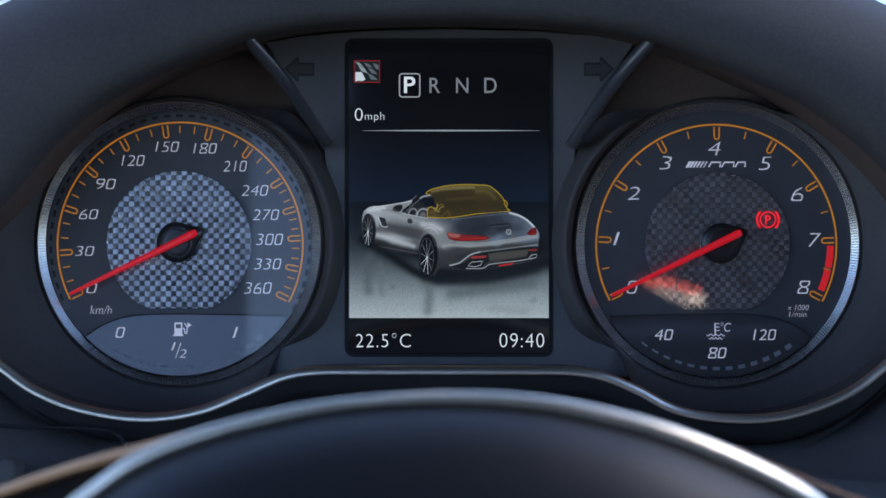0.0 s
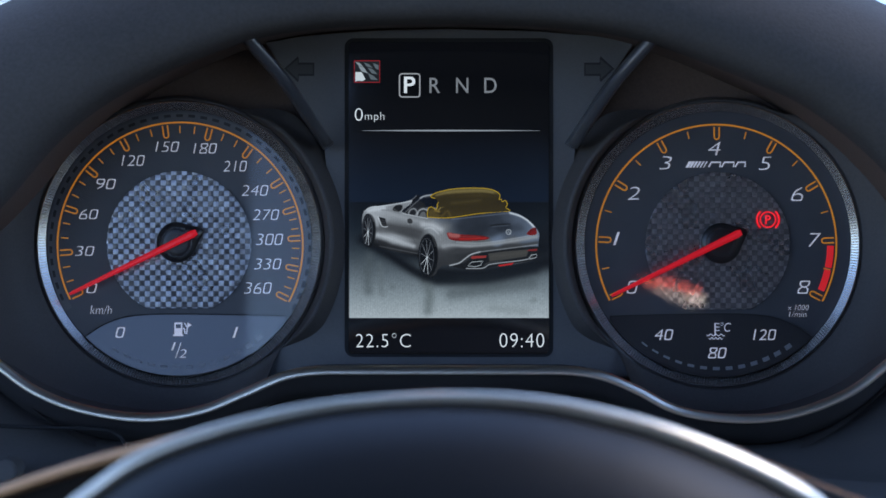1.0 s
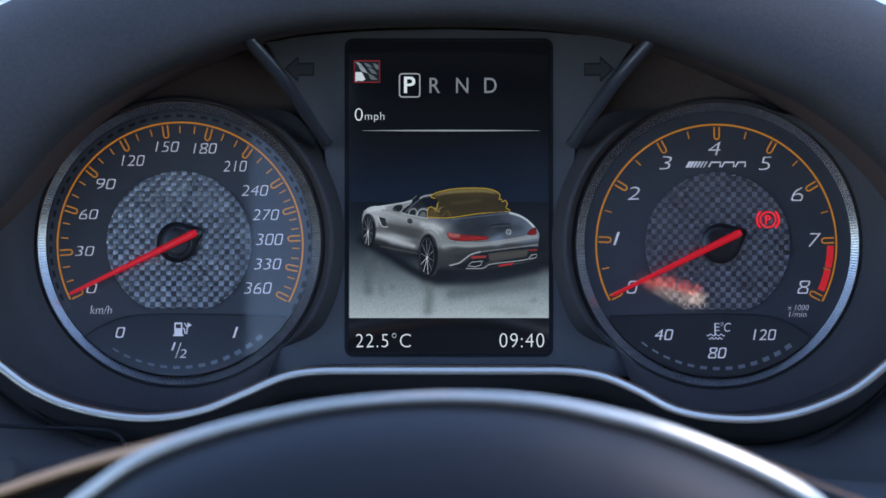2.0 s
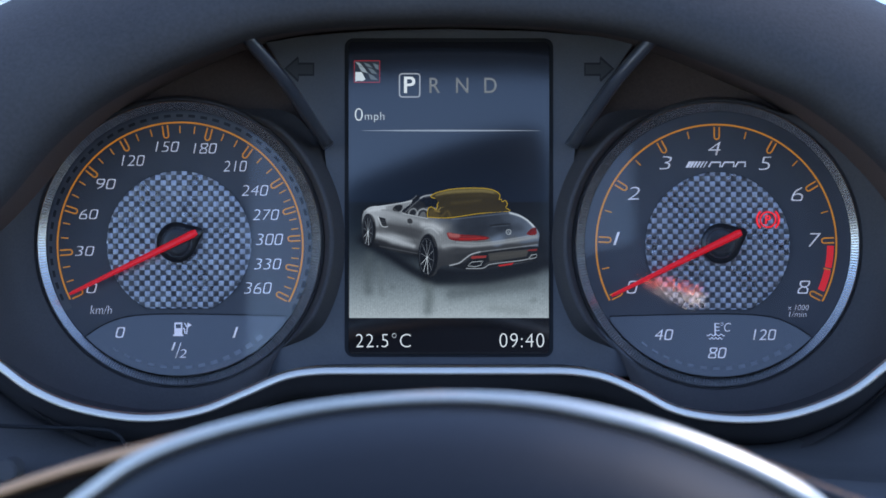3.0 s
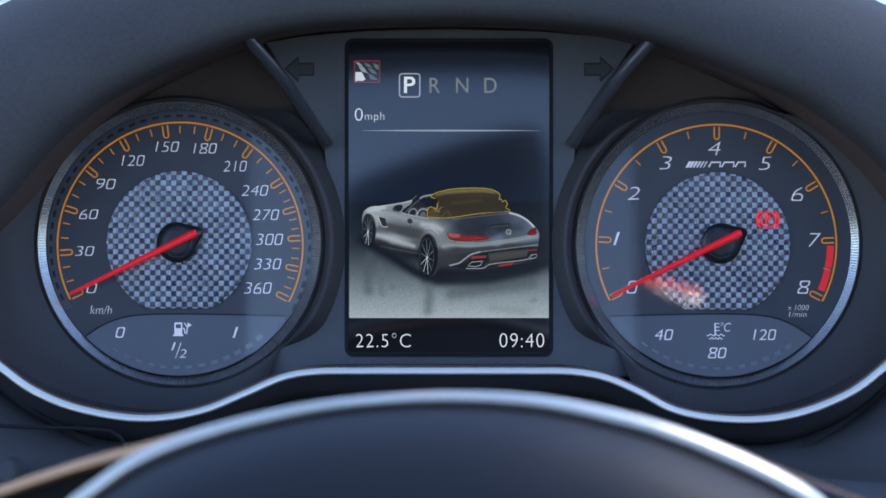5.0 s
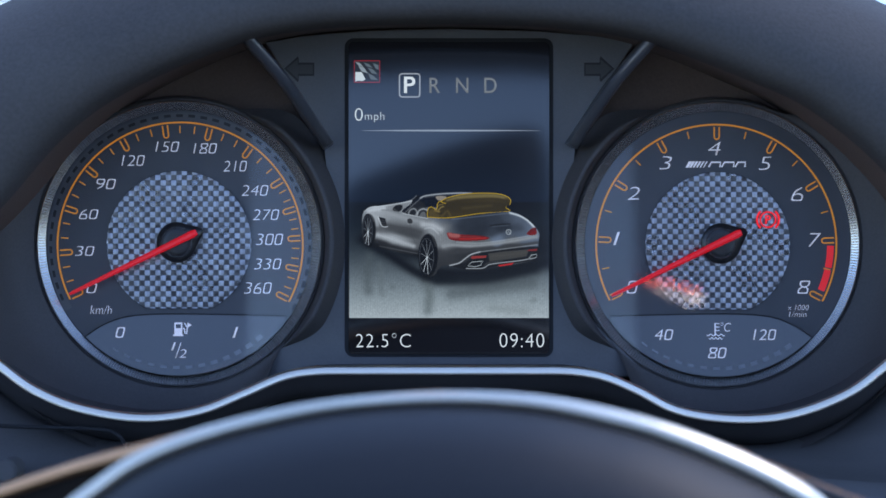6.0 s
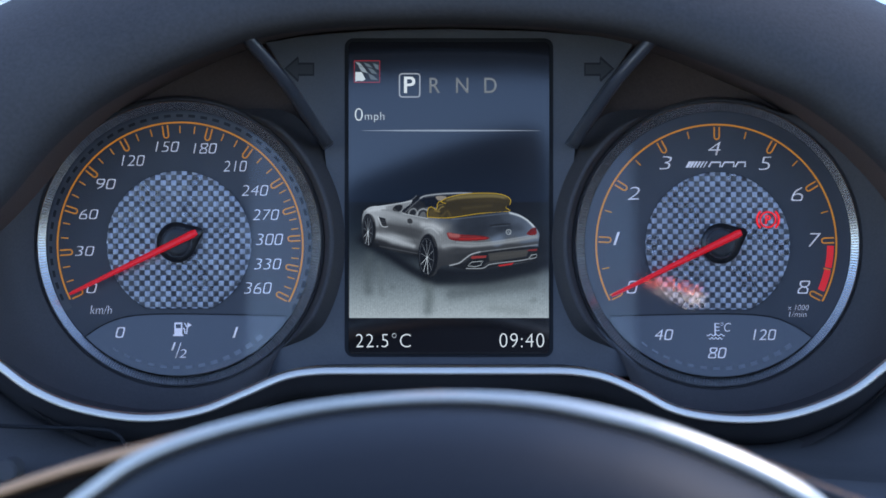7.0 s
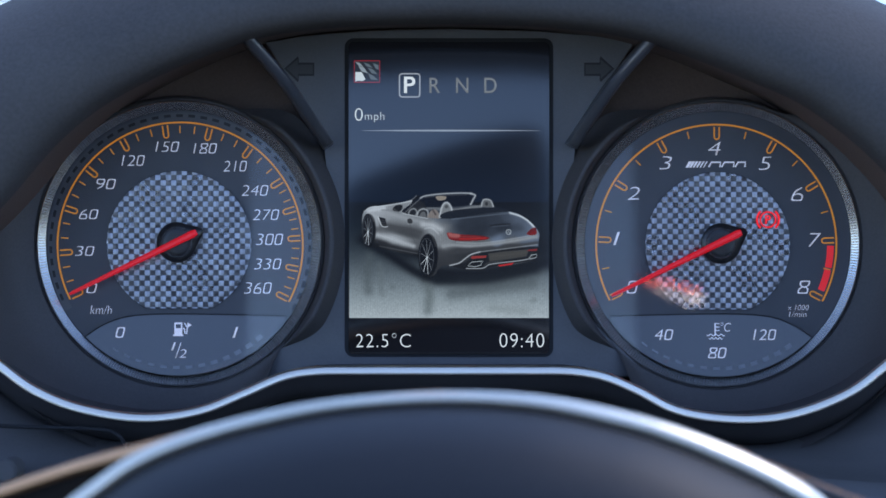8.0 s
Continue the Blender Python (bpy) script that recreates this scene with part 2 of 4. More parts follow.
def soft_top():
    """The folding roof: side rails and an added bar stay, the rear panel and the roof panel fold away."""
    top = thing("soft_top", "dark grey cloth folding roof over the cabin", "folding roof", pose(0.27, -1.49, 0.92))
    bm = bmesh.new()
    arch = [(-0.39, 0.0), (-0.39, 0.38), (-0.35, 0.46), (-0.1, 0.48), (0.3, 0.49), (0.7, 0.46), (0.82, 0.36), (0.86, 0.0)]
    loft([[Vector((x, y, z)) for x, z in arch] for y in (0.0, 0.03)], closed=True, bm=bm)
    for y in (0, 0.03):
        bm.faces.new([v for v in bm.verts if abs(v.co.y - y) < 1e-6])
    rear = part("rear_panel", bm, HEADLINER, top)
    bm = box(box(bmesh.new(), (-0.40, 0.05, 0.48), (0.86, 1.0, 0.51)), (-0.82, 0.76, 0.476), (0.10, 1.75, 0.506))
    bmesh.ops.bevel(bm, geom=bm.edges[:], offset=0.01, segments=2, affect="EDGES")
    roof = part("roof_panel", bm, HEADLINER, top)
    # short unseen bar, added to darken the top of the screen's reflection
    part("roof_bow", sweep([Vector(p) for p in ((-0.40, 0.08, 0.463), (-0.3, 0.08, 0.470), (-0.2, 0.08, 0.470), (-0.1, 0.08, 0.463))], round_profile(0.04, 0.12)), HEADLINER, top)
    return rear, roof


def driver_seat():
    """The seat behind the lens; its head restraint stands against the sky."""
    d = thing("driver_seat", "dark grey leather driver's seat behind the wheel", "seat", pose(0.0, -1.0, 0.26))
    for name, outline, y0, y1 in (
            ("head_restraint", [(-0.08, 0.60), (-0.088, 0.74), (-0.082, 0.83), (-0.05, 0.858), (0.05, 0.89), (0.082, 0.875), (0.09, 0.76), (0.08, 0.60)], -0.05, 0.05),
            ("backrest", [(-0.24, 0.1), (-0.26, 0.35), (-0.2, 0.56), (-0.12, 0.66), (0.12, 0.66), (0.2, 0.56), (0.26, 0.35), (0.24, 0.1)], -0.09, 0.05),
            ("cushion", [(-0.26, 0.0), (-0.27, 0.12), (-0.2, 0.16), (0.2, 0.16), (0.27, 0.12), (0.26, 0.0)], -0.06, 0.46)):
        line = curve([Vector((x, 0, z)) for x, z in outline], 4, closed=True)
        mid_z = sum(p.z for p in line) / len(line)
        rings = []
        for f, k in ((0, 0.9), (0.12, 1.0), (0.88, 1.0), (1, 0.9)):
            rings.append([Vector((p.x * k, y0 + (y1 - y0) * f, mid_z + (p.z - mid_z) * k)) for p in line])
        bm = loft(rings)
        vs = list(bm.verts)
        bm.faces.new(vs[:len(line)]), bm.faces.new(vs[-len(line):])
        part(name, bm, SEAT, d, "", True)


def bonnet():
    rows = []
    # set high, its paint standing in for the bright outdoors in the corner
    for y, z, k in ((0.97, 0.83, 1.0), (1.2, 0.85, 1.0), (1.6, 0.84, 0.97), (1.95, 0.76, 0.9), (2.1, 0.58, 0.86)):
        rows.append([Vector((0.27 + (-0.85 + 0.1 * i) * k, y, z - 0.1 * ((i - 8.5) / 8.5) ** 4)) for i in range(18)])
    b = part("bonnet", loft(rows, closed=False), SILVER, None, "", True)
    tagged(b, "silver painted car bonnet, set high to fill the bright corner beyond the windscreen", "bonnet", kind="structure")


def glint_source():
    """Added glow at rear bulkhead, mirrored as a glint in the rev counter's lens."""
    r = thing("cabin_lamp", "added unseen red and white glow, mirrored as a glint", "lamp", pose(0.232, -1.46, 1.109))
    bm = box(bmesh.new(), (-0.03, -0.01, -0.016), (0.036, 0.0, 0.016))
    bmesh.ops.bevel(bm, geom=bm.edges[:], offset=0.004, segments=2, affect="EDGES")
    part("housing", bm, BLACK, r)
    part("stem", box(bmesh.new(), (-0.012, -0.03, -0.19), (0.012, -0.012, 0.0)), BLACK, r)
    # emitters cut to the outline of the red and white glint
    for name, mat, out, pts in (
            ("red_lens", material("glint_red", (1.0, 0.14, 0.07), 0.3, glow=18.0), 0.006, [(-0.031, 0.016), (-0.014, 0.0146), (0.0086, 0.0097), (0.026, 0.003), (0.023, 0.0012), (0.006, 0.0064), (-0.017, 0.010)]),
            ("white_lens", material("glint_white", (1.0, 0.85, 0.72), 0.3, glow=5.0), 0.004, [(-0.023, 0.0086), (-0.006, 0.0057), (0.014, 0.0), (0.0285, -0.0057), (0.027, -0.0125), (0.017, -0.017), (0.003, -0.0114), (-0.014, 0.0)]),
            ("bulb", material("glint_bright", (1.0, 0.92, 0.84), 0.3, glow=15.0), 0.008, [(0.016, -0.004), (0.024, -0.0035), (0.029, -0.008), (0.025, -0.0125), (0.018, -0.011)])):
        line = curve([Vector((x * 1.16 - 0.004, out, z * 0.92 + 0.001)) for x, z in pts], 4, closed=True)
        bm = loft([[p - Vector((0, 0.006, 0)) for p in line], line])
        bm.faces.new(list(bm.verts)[-len(line):])
        part(name, bm, mat, r)


def sky_mask_walls():
    """Two added tall walls that leave a gateway of sky behind the car, mirrored in the dial lenses."""
    # unseen blockers: they limit the glare on the dials to one strip
    for name, x0, x1 in (("wall_lane_left", -3.9, -1.36), ("wall_lane_right", 1.33, 3.9)):
        bm = box(bmesh.new(), (x0, -14.6, 0.0), (x1, -14.0, 5.4))
        bmesh.ops.bevel(bm, geom=bm.edges[:], offset=0.04, segments=2, affect="EDGES")
        tagged(part(name, bm, MASK_WALL, None), "unseen tall dark wall added to mask the mirrored sky", "wall", kind="structure")


ground()
sky_mask_walls()
cabin()
bonnet()
glint_source()
driver_seat()
TOP_REAR, TOP_FRONT = soft_top()

# ---- binnacle ----
LIP_LOW = [(-110, 520), (-70, 590), (0, 648), (60, 691), (140, 723), (250, 740), (350, 728), (430, 697), (500, 667), (560, 657), (650, 656),
           (784, 656), (930, 656), (1010, 657), (1070, 667), (1130, 692), (1200, 727), (1300, 742), (1400, 734), (1500, 697), (1568, 647), (1640, 585), (1680, 520)]
LIP_TOP = [(1680, 520), (1655, 430), (1560, 300), (1440, 200), (1335, 148), (1150, 78), (1000, 52), (784, 44), (570, 52), (420, 80),
           (232, 160), (118, 240), (20, 350), (-70, 450), (-110, 520)]


def flat(points):
    return curve([Vector((x, y, 0)) for x, y in points], 6)


def lifted(points, z, sx=1.0, sy=1.0, dy=0.0, top=None):
    return [at(784 + (p.x - 784) * sx, 441 + (p.y - 441) * (top if top and p.y < 441 else sy) + dy, z) for p in points]


def binnacle():
    b = thing("instrument_binnacle", "charcoal leather instrument hood with black inner walls", "instrument hood")
    low, top = spaced(flat(LIP_LOW), 120), spaced(flat(LIP_TOP), 120)
    loop = low[:-1] + top[:-1]
    for half, mat, name in ((low, BLACK, "inner_wall"), (top, UMBER, "inner_ceiling")):
        part(name, loft([lifted(half, -0.012, 0.93, 0.93, top=0.985), lifted(half, 0.01, 0.955, 0.955, top=0.99), lifted(half, 0.03, 0.985, 0.985, top=0.995), lifted(half, 0.04)], closed=False), mat, b, "", True)
    bm = bmesh.new()
    bm.faces.new([bm.verts.new(p) for p in lifted(loop, -0.012, 0.93, 0.93, top=0.985)])
    part("back_plate", bm, UMBER, b)
    outer = spaced(flat([(1990, 520), (1930, 300), (1720, 92), (1554, 3), (1400, -56), (1150, -120), (784, -150), (420, -120), (160, -56), (12, 4), (-150, 92), (-360, 300), (-420, 520)]), 120)
    rings = []
    for f, z in ((0.0, 0.04), (0.015, 0.047), (0.05, 0.053), (0.1, 0.056), (0.2, 0.058), (0.4, 0.057), (0.65, 0.050), (0.85, 0.038), (1.0, 0.016), (0.97, -0.05)):
        rings.append([at(p.x + (q.x - p.x) * f, p.y + (q.y - p.y) * f, z) for p, q in zip(top, outer)])
    part("hood", loft(rings, closed=False), HOODSKIN, b, "charcoal leather hood", True)
    part("chrome_trim", sweep(lifted(low, 0.042), [(0.0014, -0.0012), (0.0008, -0.0004), (0.0, 0.0001), (-0.0009, 0.0004), (-0.0013, 0.0002), (-0.0013, -0.002), (0.0012, -0.002)]), CHROME, b, "thin satin chrome edge", True)
    below = [lifted(low, 0.039, dy=9), lifted(low, 0.037, dy=20), lifted(low, 0.034, dy=32), lifted(low, 0.030, dy=42), lifted(low, 0.018, dy=50)]
    part("lower_lip", loft(below, closed=False), LIP, b, "black lower lip", True)
    return b


binnacle()


def dashboard():
    d = thing("dashboard", "dark slate dashboard below the instruments", "dashboard")
    rows = []
    low = spaced(flat(LIP_LOW), 80)
    for f, drop, z in ((0, 34, 0.018), (0, 44, 0.026), (0.03, 46, 0.031), (0.12, 42, 0.036), (0.35, 40, 0.044), (0.65, 40, 0.050), (1, 0, 0.055), (1, 100, 0.06), (1, 290, 0.05), (1, 540, 0.0)):
        rows.append([at(784 + (p.x - 784) * (1 + 1.2 * f), p.y + (860 - p.y) * f + drop, z) for p in low])
    part("lower_panel", loft(rows, closed=False), DASH, d, "", True)
    seam = [at(x, y, 0.0405) for x, y in ((-300, 742), (-100, 750), (60, 756), (170, 760), (205, 768), (222, 790), (226, 830))]
    part("panel_seam", sweep(curve(seam, 6), round_profile(0.0012, 0.001)), GAP, d, "dark joint line")
    bm = disc((10, 834), 20, 0.062, 0.012, 32)
    bmesh.ops.bevel(bm, geom=[e for e in bm.edges if e.calc_length() < 0.002], offset=0.0006, segments=2, affect="EDGES")
    part("switch", bm, DASH, d, "grey round switch")
    for sx in (-1, 1):
        bm = box(bmesh.new(), (min(sx * 0.20, sx * 0.55), -0.12, -0.3), (max(sx * 0.2, sx * 0.55), 0.09, -0.02))
        bmesh.ops.bevel(bm, geom=bm.edges[:], offset=0.02, segments=4, affect="EDGES")
        part("side_pad", bm, HOODSKIN, d)
    bm = box(bmesh.new(), (-0.56, 0.0, -0.6), (0.56, 0.066, -0.05))
    bmesh.ops.bevel(bm, geom=bm.edges[:], offset=0.02, segments=3, affect="EDGES")
    part("top_pad", bm, HOODSKIN, d)


dashboard()

# ---- dials ----
LEFT, RIGHT = (319, 434), (1267.5, 433.5)


def u_mark(c, r0, r1, a, half, z, bm):
    """A U-shaped scale mark, open towards the rim."""
    pts = []
    ux, uy = math.cos(radians(a)), -math.sin(radians(a))
    for r, s in ((r1, -1), (r0 + half, -1), (r0 + half * 0.3, -0.72), (r0, 0), (r0 + half * 0.3, 0.72), (r0 + half, 1), (r1, 1)):
        pts.append((c[0] + ux * r - uy * half * s, c[1] + uy * r + ux * half * s))
    return stroke(pts, 2.6, z, bm=bm)


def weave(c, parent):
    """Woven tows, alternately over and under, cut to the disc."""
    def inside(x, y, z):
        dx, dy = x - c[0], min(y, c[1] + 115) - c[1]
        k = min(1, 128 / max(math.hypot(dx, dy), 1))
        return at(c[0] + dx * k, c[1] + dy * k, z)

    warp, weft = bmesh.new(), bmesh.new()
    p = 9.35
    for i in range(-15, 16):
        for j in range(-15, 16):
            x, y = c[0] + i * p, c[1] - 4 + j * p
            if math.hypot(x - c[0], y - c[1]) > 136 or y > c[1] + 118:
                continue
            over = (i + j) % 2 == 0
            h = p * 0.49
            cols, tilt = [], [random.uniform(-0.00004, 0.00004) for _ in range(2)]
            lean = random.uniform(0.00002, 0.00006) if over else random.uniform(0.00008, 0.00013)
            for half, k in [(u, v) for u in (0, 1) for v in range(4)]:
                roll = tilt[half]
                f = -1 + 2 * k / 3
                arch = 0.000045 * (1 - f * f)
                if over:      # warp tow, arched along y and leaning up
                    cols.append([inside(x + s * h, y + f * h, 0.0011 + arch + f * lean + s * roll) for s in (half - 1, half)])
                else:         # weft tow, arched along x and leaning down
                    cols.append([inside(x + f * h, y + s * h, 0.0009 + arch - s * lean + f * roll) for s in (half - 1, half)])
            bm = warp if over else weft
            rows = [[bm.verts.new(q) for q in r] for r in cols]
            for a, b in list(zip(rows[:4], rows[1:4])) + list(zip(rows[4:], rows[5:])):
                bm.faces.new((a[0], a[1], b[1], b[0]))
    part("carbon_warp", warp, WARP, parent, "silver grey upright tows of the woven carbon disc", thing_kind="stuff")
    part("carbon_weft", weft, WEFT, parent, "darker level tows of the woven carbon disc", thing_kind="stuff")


def needle(c, tip, tail, parent, name="needle"):
    d = (Vector(tail) - Vector(tip)).normalized()
    s = Vector((-d.y, d.x))
    rows = []
    for f, w, z in ((0, 2.2, 0.0045), (0.03, 3.2, 0.005), (0.6, 5.2, 0.0058), (0.97, 6.6, 0.0062), (1.0, 5.0, 0.006)):
        p = Vector(tip).lerp(Vector(tail), f)
        rows.append([at(*(p + s * w), z), at(*(p + s * w * 0.4), z + 0.0007), at(*(p - s * w * 0.4), z + 0.0007), at(*(p - s * w), z), at(*p, z - 0.0008)])
    bm = loft(rows, closed=True)
    bm.verts.ensure_lookup_table()
    bm.faces.new([bm.verts[i] for i in range(5)])
    bm.faces.new([bm.verts[i] for i in range(20, 25)])
    n = part(name, bm, NEEDLE, parent, "slim glowing red needle")
    # hub cap with its pointed back
    e = Vector(tail) + d * 10
    out = [Vector((c[0] + 36 * math.cos(a), c[1] + 36 * math.sin(a))) for a in (2 * math.pi * i / 48 for i in range(48))]
    ang = math.atan2(d.y, d.x)
    shape = []
    for q in out:
        a = math.atan2(q.y - c[1], q.x - c[0]) - ang
        a = (a + math.pi) % (2 * math.pi) - math.pi
        k = max(0, 1 - abs(a) / 0.75)
        shape.append(Vector(c).lerp(q, 1 + 0.5 * k * k))
    rings = [[at(*q, 0.0012) for q in shape], [at(*q, 0.0035) for q in shape], [at(*Vector(c).lerp(q, 0.92), 0.0043) for q in shape], [at(*Vector(c).lerp(q, 0.5), 0.0046) for q in shape]]
    bm = loft(rings)
    bm.faces.new([v for v in list(bm.verts)[-48:]])
    part("hub_cap", bm, HUB, parent, "glossy black hub cap", True)
    part("hub_ring", loft([ring_at(c, 25, 0.0046, 48), ring_at(c, 25.6, 0.0049, 48), ring_at(c, 26.6, 0.0049, 48), ring_at(c, 27.2, 0.0046, 48)]), SUBFACE, parent)


def dial(c, scale_c, r, marks, minors, nums, name, label, mirrored=False):
    d = thing(name, label, "gauge", group="round gauges")
    part("face", disc(scale_c, 244, 0.0, 0.003), FACE, d, "dark slate printed dial face")
    # knurled ring
    n = 1280
    rows = []
    for rr, z, k in ((234.5, 0.0002, 0), (236, 0.0014, 1), (249.6, 0.0030, 1), (250.4, 0.0032, 0), (252, 0.0031, 0), (253, 0.0012, 0)):
        ring = ring_at(c, rr, z, n)
        if k:
            ring = [p + Vector((0, 0, -0.0006 if i % 4 == 0 else 0.0)) for i, p in enumerate(ring)]
        rows.append(ring)
    part("knurled_ring", loft(rows), RIBS, d, "finely knurled satin metal ring")
    part("tunnel", loft([ring_at(c, 252.4, 0.0012), ring_at(c, 253.5, 0.0024), ring_at(c, 255, 0.0026), ring_at(c, 258, 0.0018), ring_at(c, 261, -0.002)]), BLACK, d, "black edge round the dial", True)
    def arc(r0, z0, r_, z_, b0, b1, fade, n=90):
        out = []
        for i in range(n):
            f = i / (n - 1)
            k = min(1, f * abs(b1 - b0) / fade, (1 - f) * abs(b1 - b0) / fade)
            k = k * k * (3 - 2 * k)
            a = b0 + (b1 - b0) * f
            out.append(at(*polar(c, r0 + (r_ - r0) * k, a), z0 + (z_ - z0) * k))
        return out

    b0, b1 = (112, 318) if not mirrored else (68, -138)
    part("apron", loft([arc(256, 0.003, r_, z_, b0, b1, 50) for r_, z_ in ((257, 0.0036), (270, 0.0044), (285, 0.0055), (305, 0.008), (330, 0.013), (360, 0.022), (390, 0.034))], closed=False), BLACK, d, "black apron rising from the dial", True)
    b0, b1 = (-52, 70) if not mirrored else (232, 110)
    part("tunnel_wall", loft([arc(257, 0.001, r_, z_, b0, b1, 24) for r_, z_ in ((258, 0.002), (260, 0.005), (263, 0.009), (266, 0.0115), (270, 0.012), (275, 0.0105), (284, 0.0065), (294, 0.003), (306, -0.001))], closed=False), BLACK, d, "dark curved wall beside the panel", True)
    # scale
    a0, a1 = marks[0], marks[-1]
    part("scale_arc", stroke([polar(scale_c, r, a0 + 1 + (a1 - a0 - 2) * i / 120) for i in range(121)], 3.2, 0.0002), ORANGE, d, "thin orange scale arc")
    for a in marks:
        part("scale_mark", u_mark(scale_c, r - 26, r - 4, a, 4.4, 0.0002, bmesh.new()), ORANGE, d)
    for a in minors:
        part("scale_tick", stroke([polar(scale_c, r - 19, a), polar(scale_c, r - 6, a)], 2.0, 0.0002), ORANGE, d)
    for words, bx in nums:
        text(words, bx, 0.0003, WHITE, d, slant=0.18, name="numeral", weight=-0.017)
    weave(c, d)
    # gauge window below
    s = -1 if mirrored else 1
    arc = [polar(c, 233, a) for a in (range(226, 327, 3) if s > 0 else range(-46, -147, -3))]
    edge = [(150, 597), (180, 577), (215, 563), (260, 557), (320, 556), (400, 557), (507, 560)]
    if mirrored:
        edge = [(1268 - (x - 318), y) for x, y in edge]
    part("gauge_window", plate([(p.x, p.y) for p in flat(edge)] + [q for q in arc[::-1]], 0.0009, 0.0006), SUBFACE, d, "smoked inset gauge window")
    part("window_seam", stroke([(p.x, p.y) for p in flat(edge)], 2.2, 0.0011), GAP, d)
    for i in range(13):
        a0_ = (238 if not mirrored else 232) + i * 5.9
        a1_ = a0_ + 3.2
        part("level_dash", stroke([polar(c, 219 , a0_ + (a1_ - a0_) * k / 4) for k in range(5)], 3 + i * 0.45, 0.0011), DASHES, d)
    if not mirrored:
        part("rim_band", stroke([polar(scale_c, 227.5, -30 + 2 * i) for i in range(121)], 14, 0.00016), BAND, d, "lighter printed band round the scale")
        bm = bmesh.new()
        for i in range(44):
            a = -30 + i * 5.4
            stroke([polar(scale_c, 229, a + 3 * k / 3) for k in range(4)], 5, 0.0003, bm=bm)
        part("rim_dashes", bm, SHADE, d, thing_kind="stuff")
    # curved clear lens
    rows = [ring_at(c, rr, 0.0055 + 0.0001 * (1 - (rr / 250) ** 2), 96) for rr in (235, 220, 180, 130, 80, 40, 12)]
    bm = loft(rows)
    bm.faces.new(list(bm.verts)[-96:])
    part("lens", bm, LENS, d, "clear domed lens", True).visible_shadow = False
    return d


sp = [205.3 - 21.6 * i for i in range(9)] + [17.5, 3.3, -11.5, -26.6]
mid = [a + (b - a) * k / 3 for a, b in zip(sp, sp[1:]) for k in (1, 2)]
SPEEDO = dial((317, 431), LEFT, 217, sp, mid, [
    ("0", (153, 502, 172, 519)), ("30", (133, 436, 167, 453)), ("60", (140, 371, 174, 388)), ("90", (171, 317, 205, 335)), ("120", (215, 275, 256, 294)),
    ("150", (275, 251, 317, 269)), ("180", (342, 254, 384, 272)), ("210", (395, 285, 437, 304)), ("240", (427, 328, 475, 347)), ("270", (447, 371, 494, 390)),
    ("300", (453, 414, 501, 434)), ("330", (450, 458, 498, 477)), ("360", (432, 500, 481, 520)), ("km/h", (160, 541, 198, 556))],
    "speedometer", "round speedometer with orange scale and red needle at zero")
needle((313, 429), (123, 521), (348, 411), SPEEDO)
tp = [206.6 - 29.2 * i for i in range(9)]
TACHO = dial((1270, 433), RIGHT, 212.5, tp, [(a + b) / 2 for a, b in zip(tp, tp[1:])], [
    ("0", (1109, 497, 1129, 520)), ("1", (1085, 411, 1097, 434)), ("2", (1110, 331, 1132, 354)), ("3", (1167, 277, 1189, 300)), ("4", (1253, 251, 1275, 275)),
    ("5", (1343, 278, 1365, 301)), ("6", (1400, 332, 1421, 356)), ("7", (1431, 413, 1453, 437)), ("8", (1411, 497, 1434, 520)),
    ("x 1000", (1394, 540, 1431, 549)), ("1/min", (1396, 551.5, 1427, 561))],
    "rev_counter", "round rev counter with orange scale and red zone", mirrored=True)
needle((1276, 431), (1082, 524), (1312, 411), TACHO)


def leaned(ob):
    """Leans what lies on a gauge window, so that it faces a little upwards."""
    for v in ob.data.vertices:
        v.co.z += 0.105 * max(0, (441 - 556) * GRID - v.co.y)


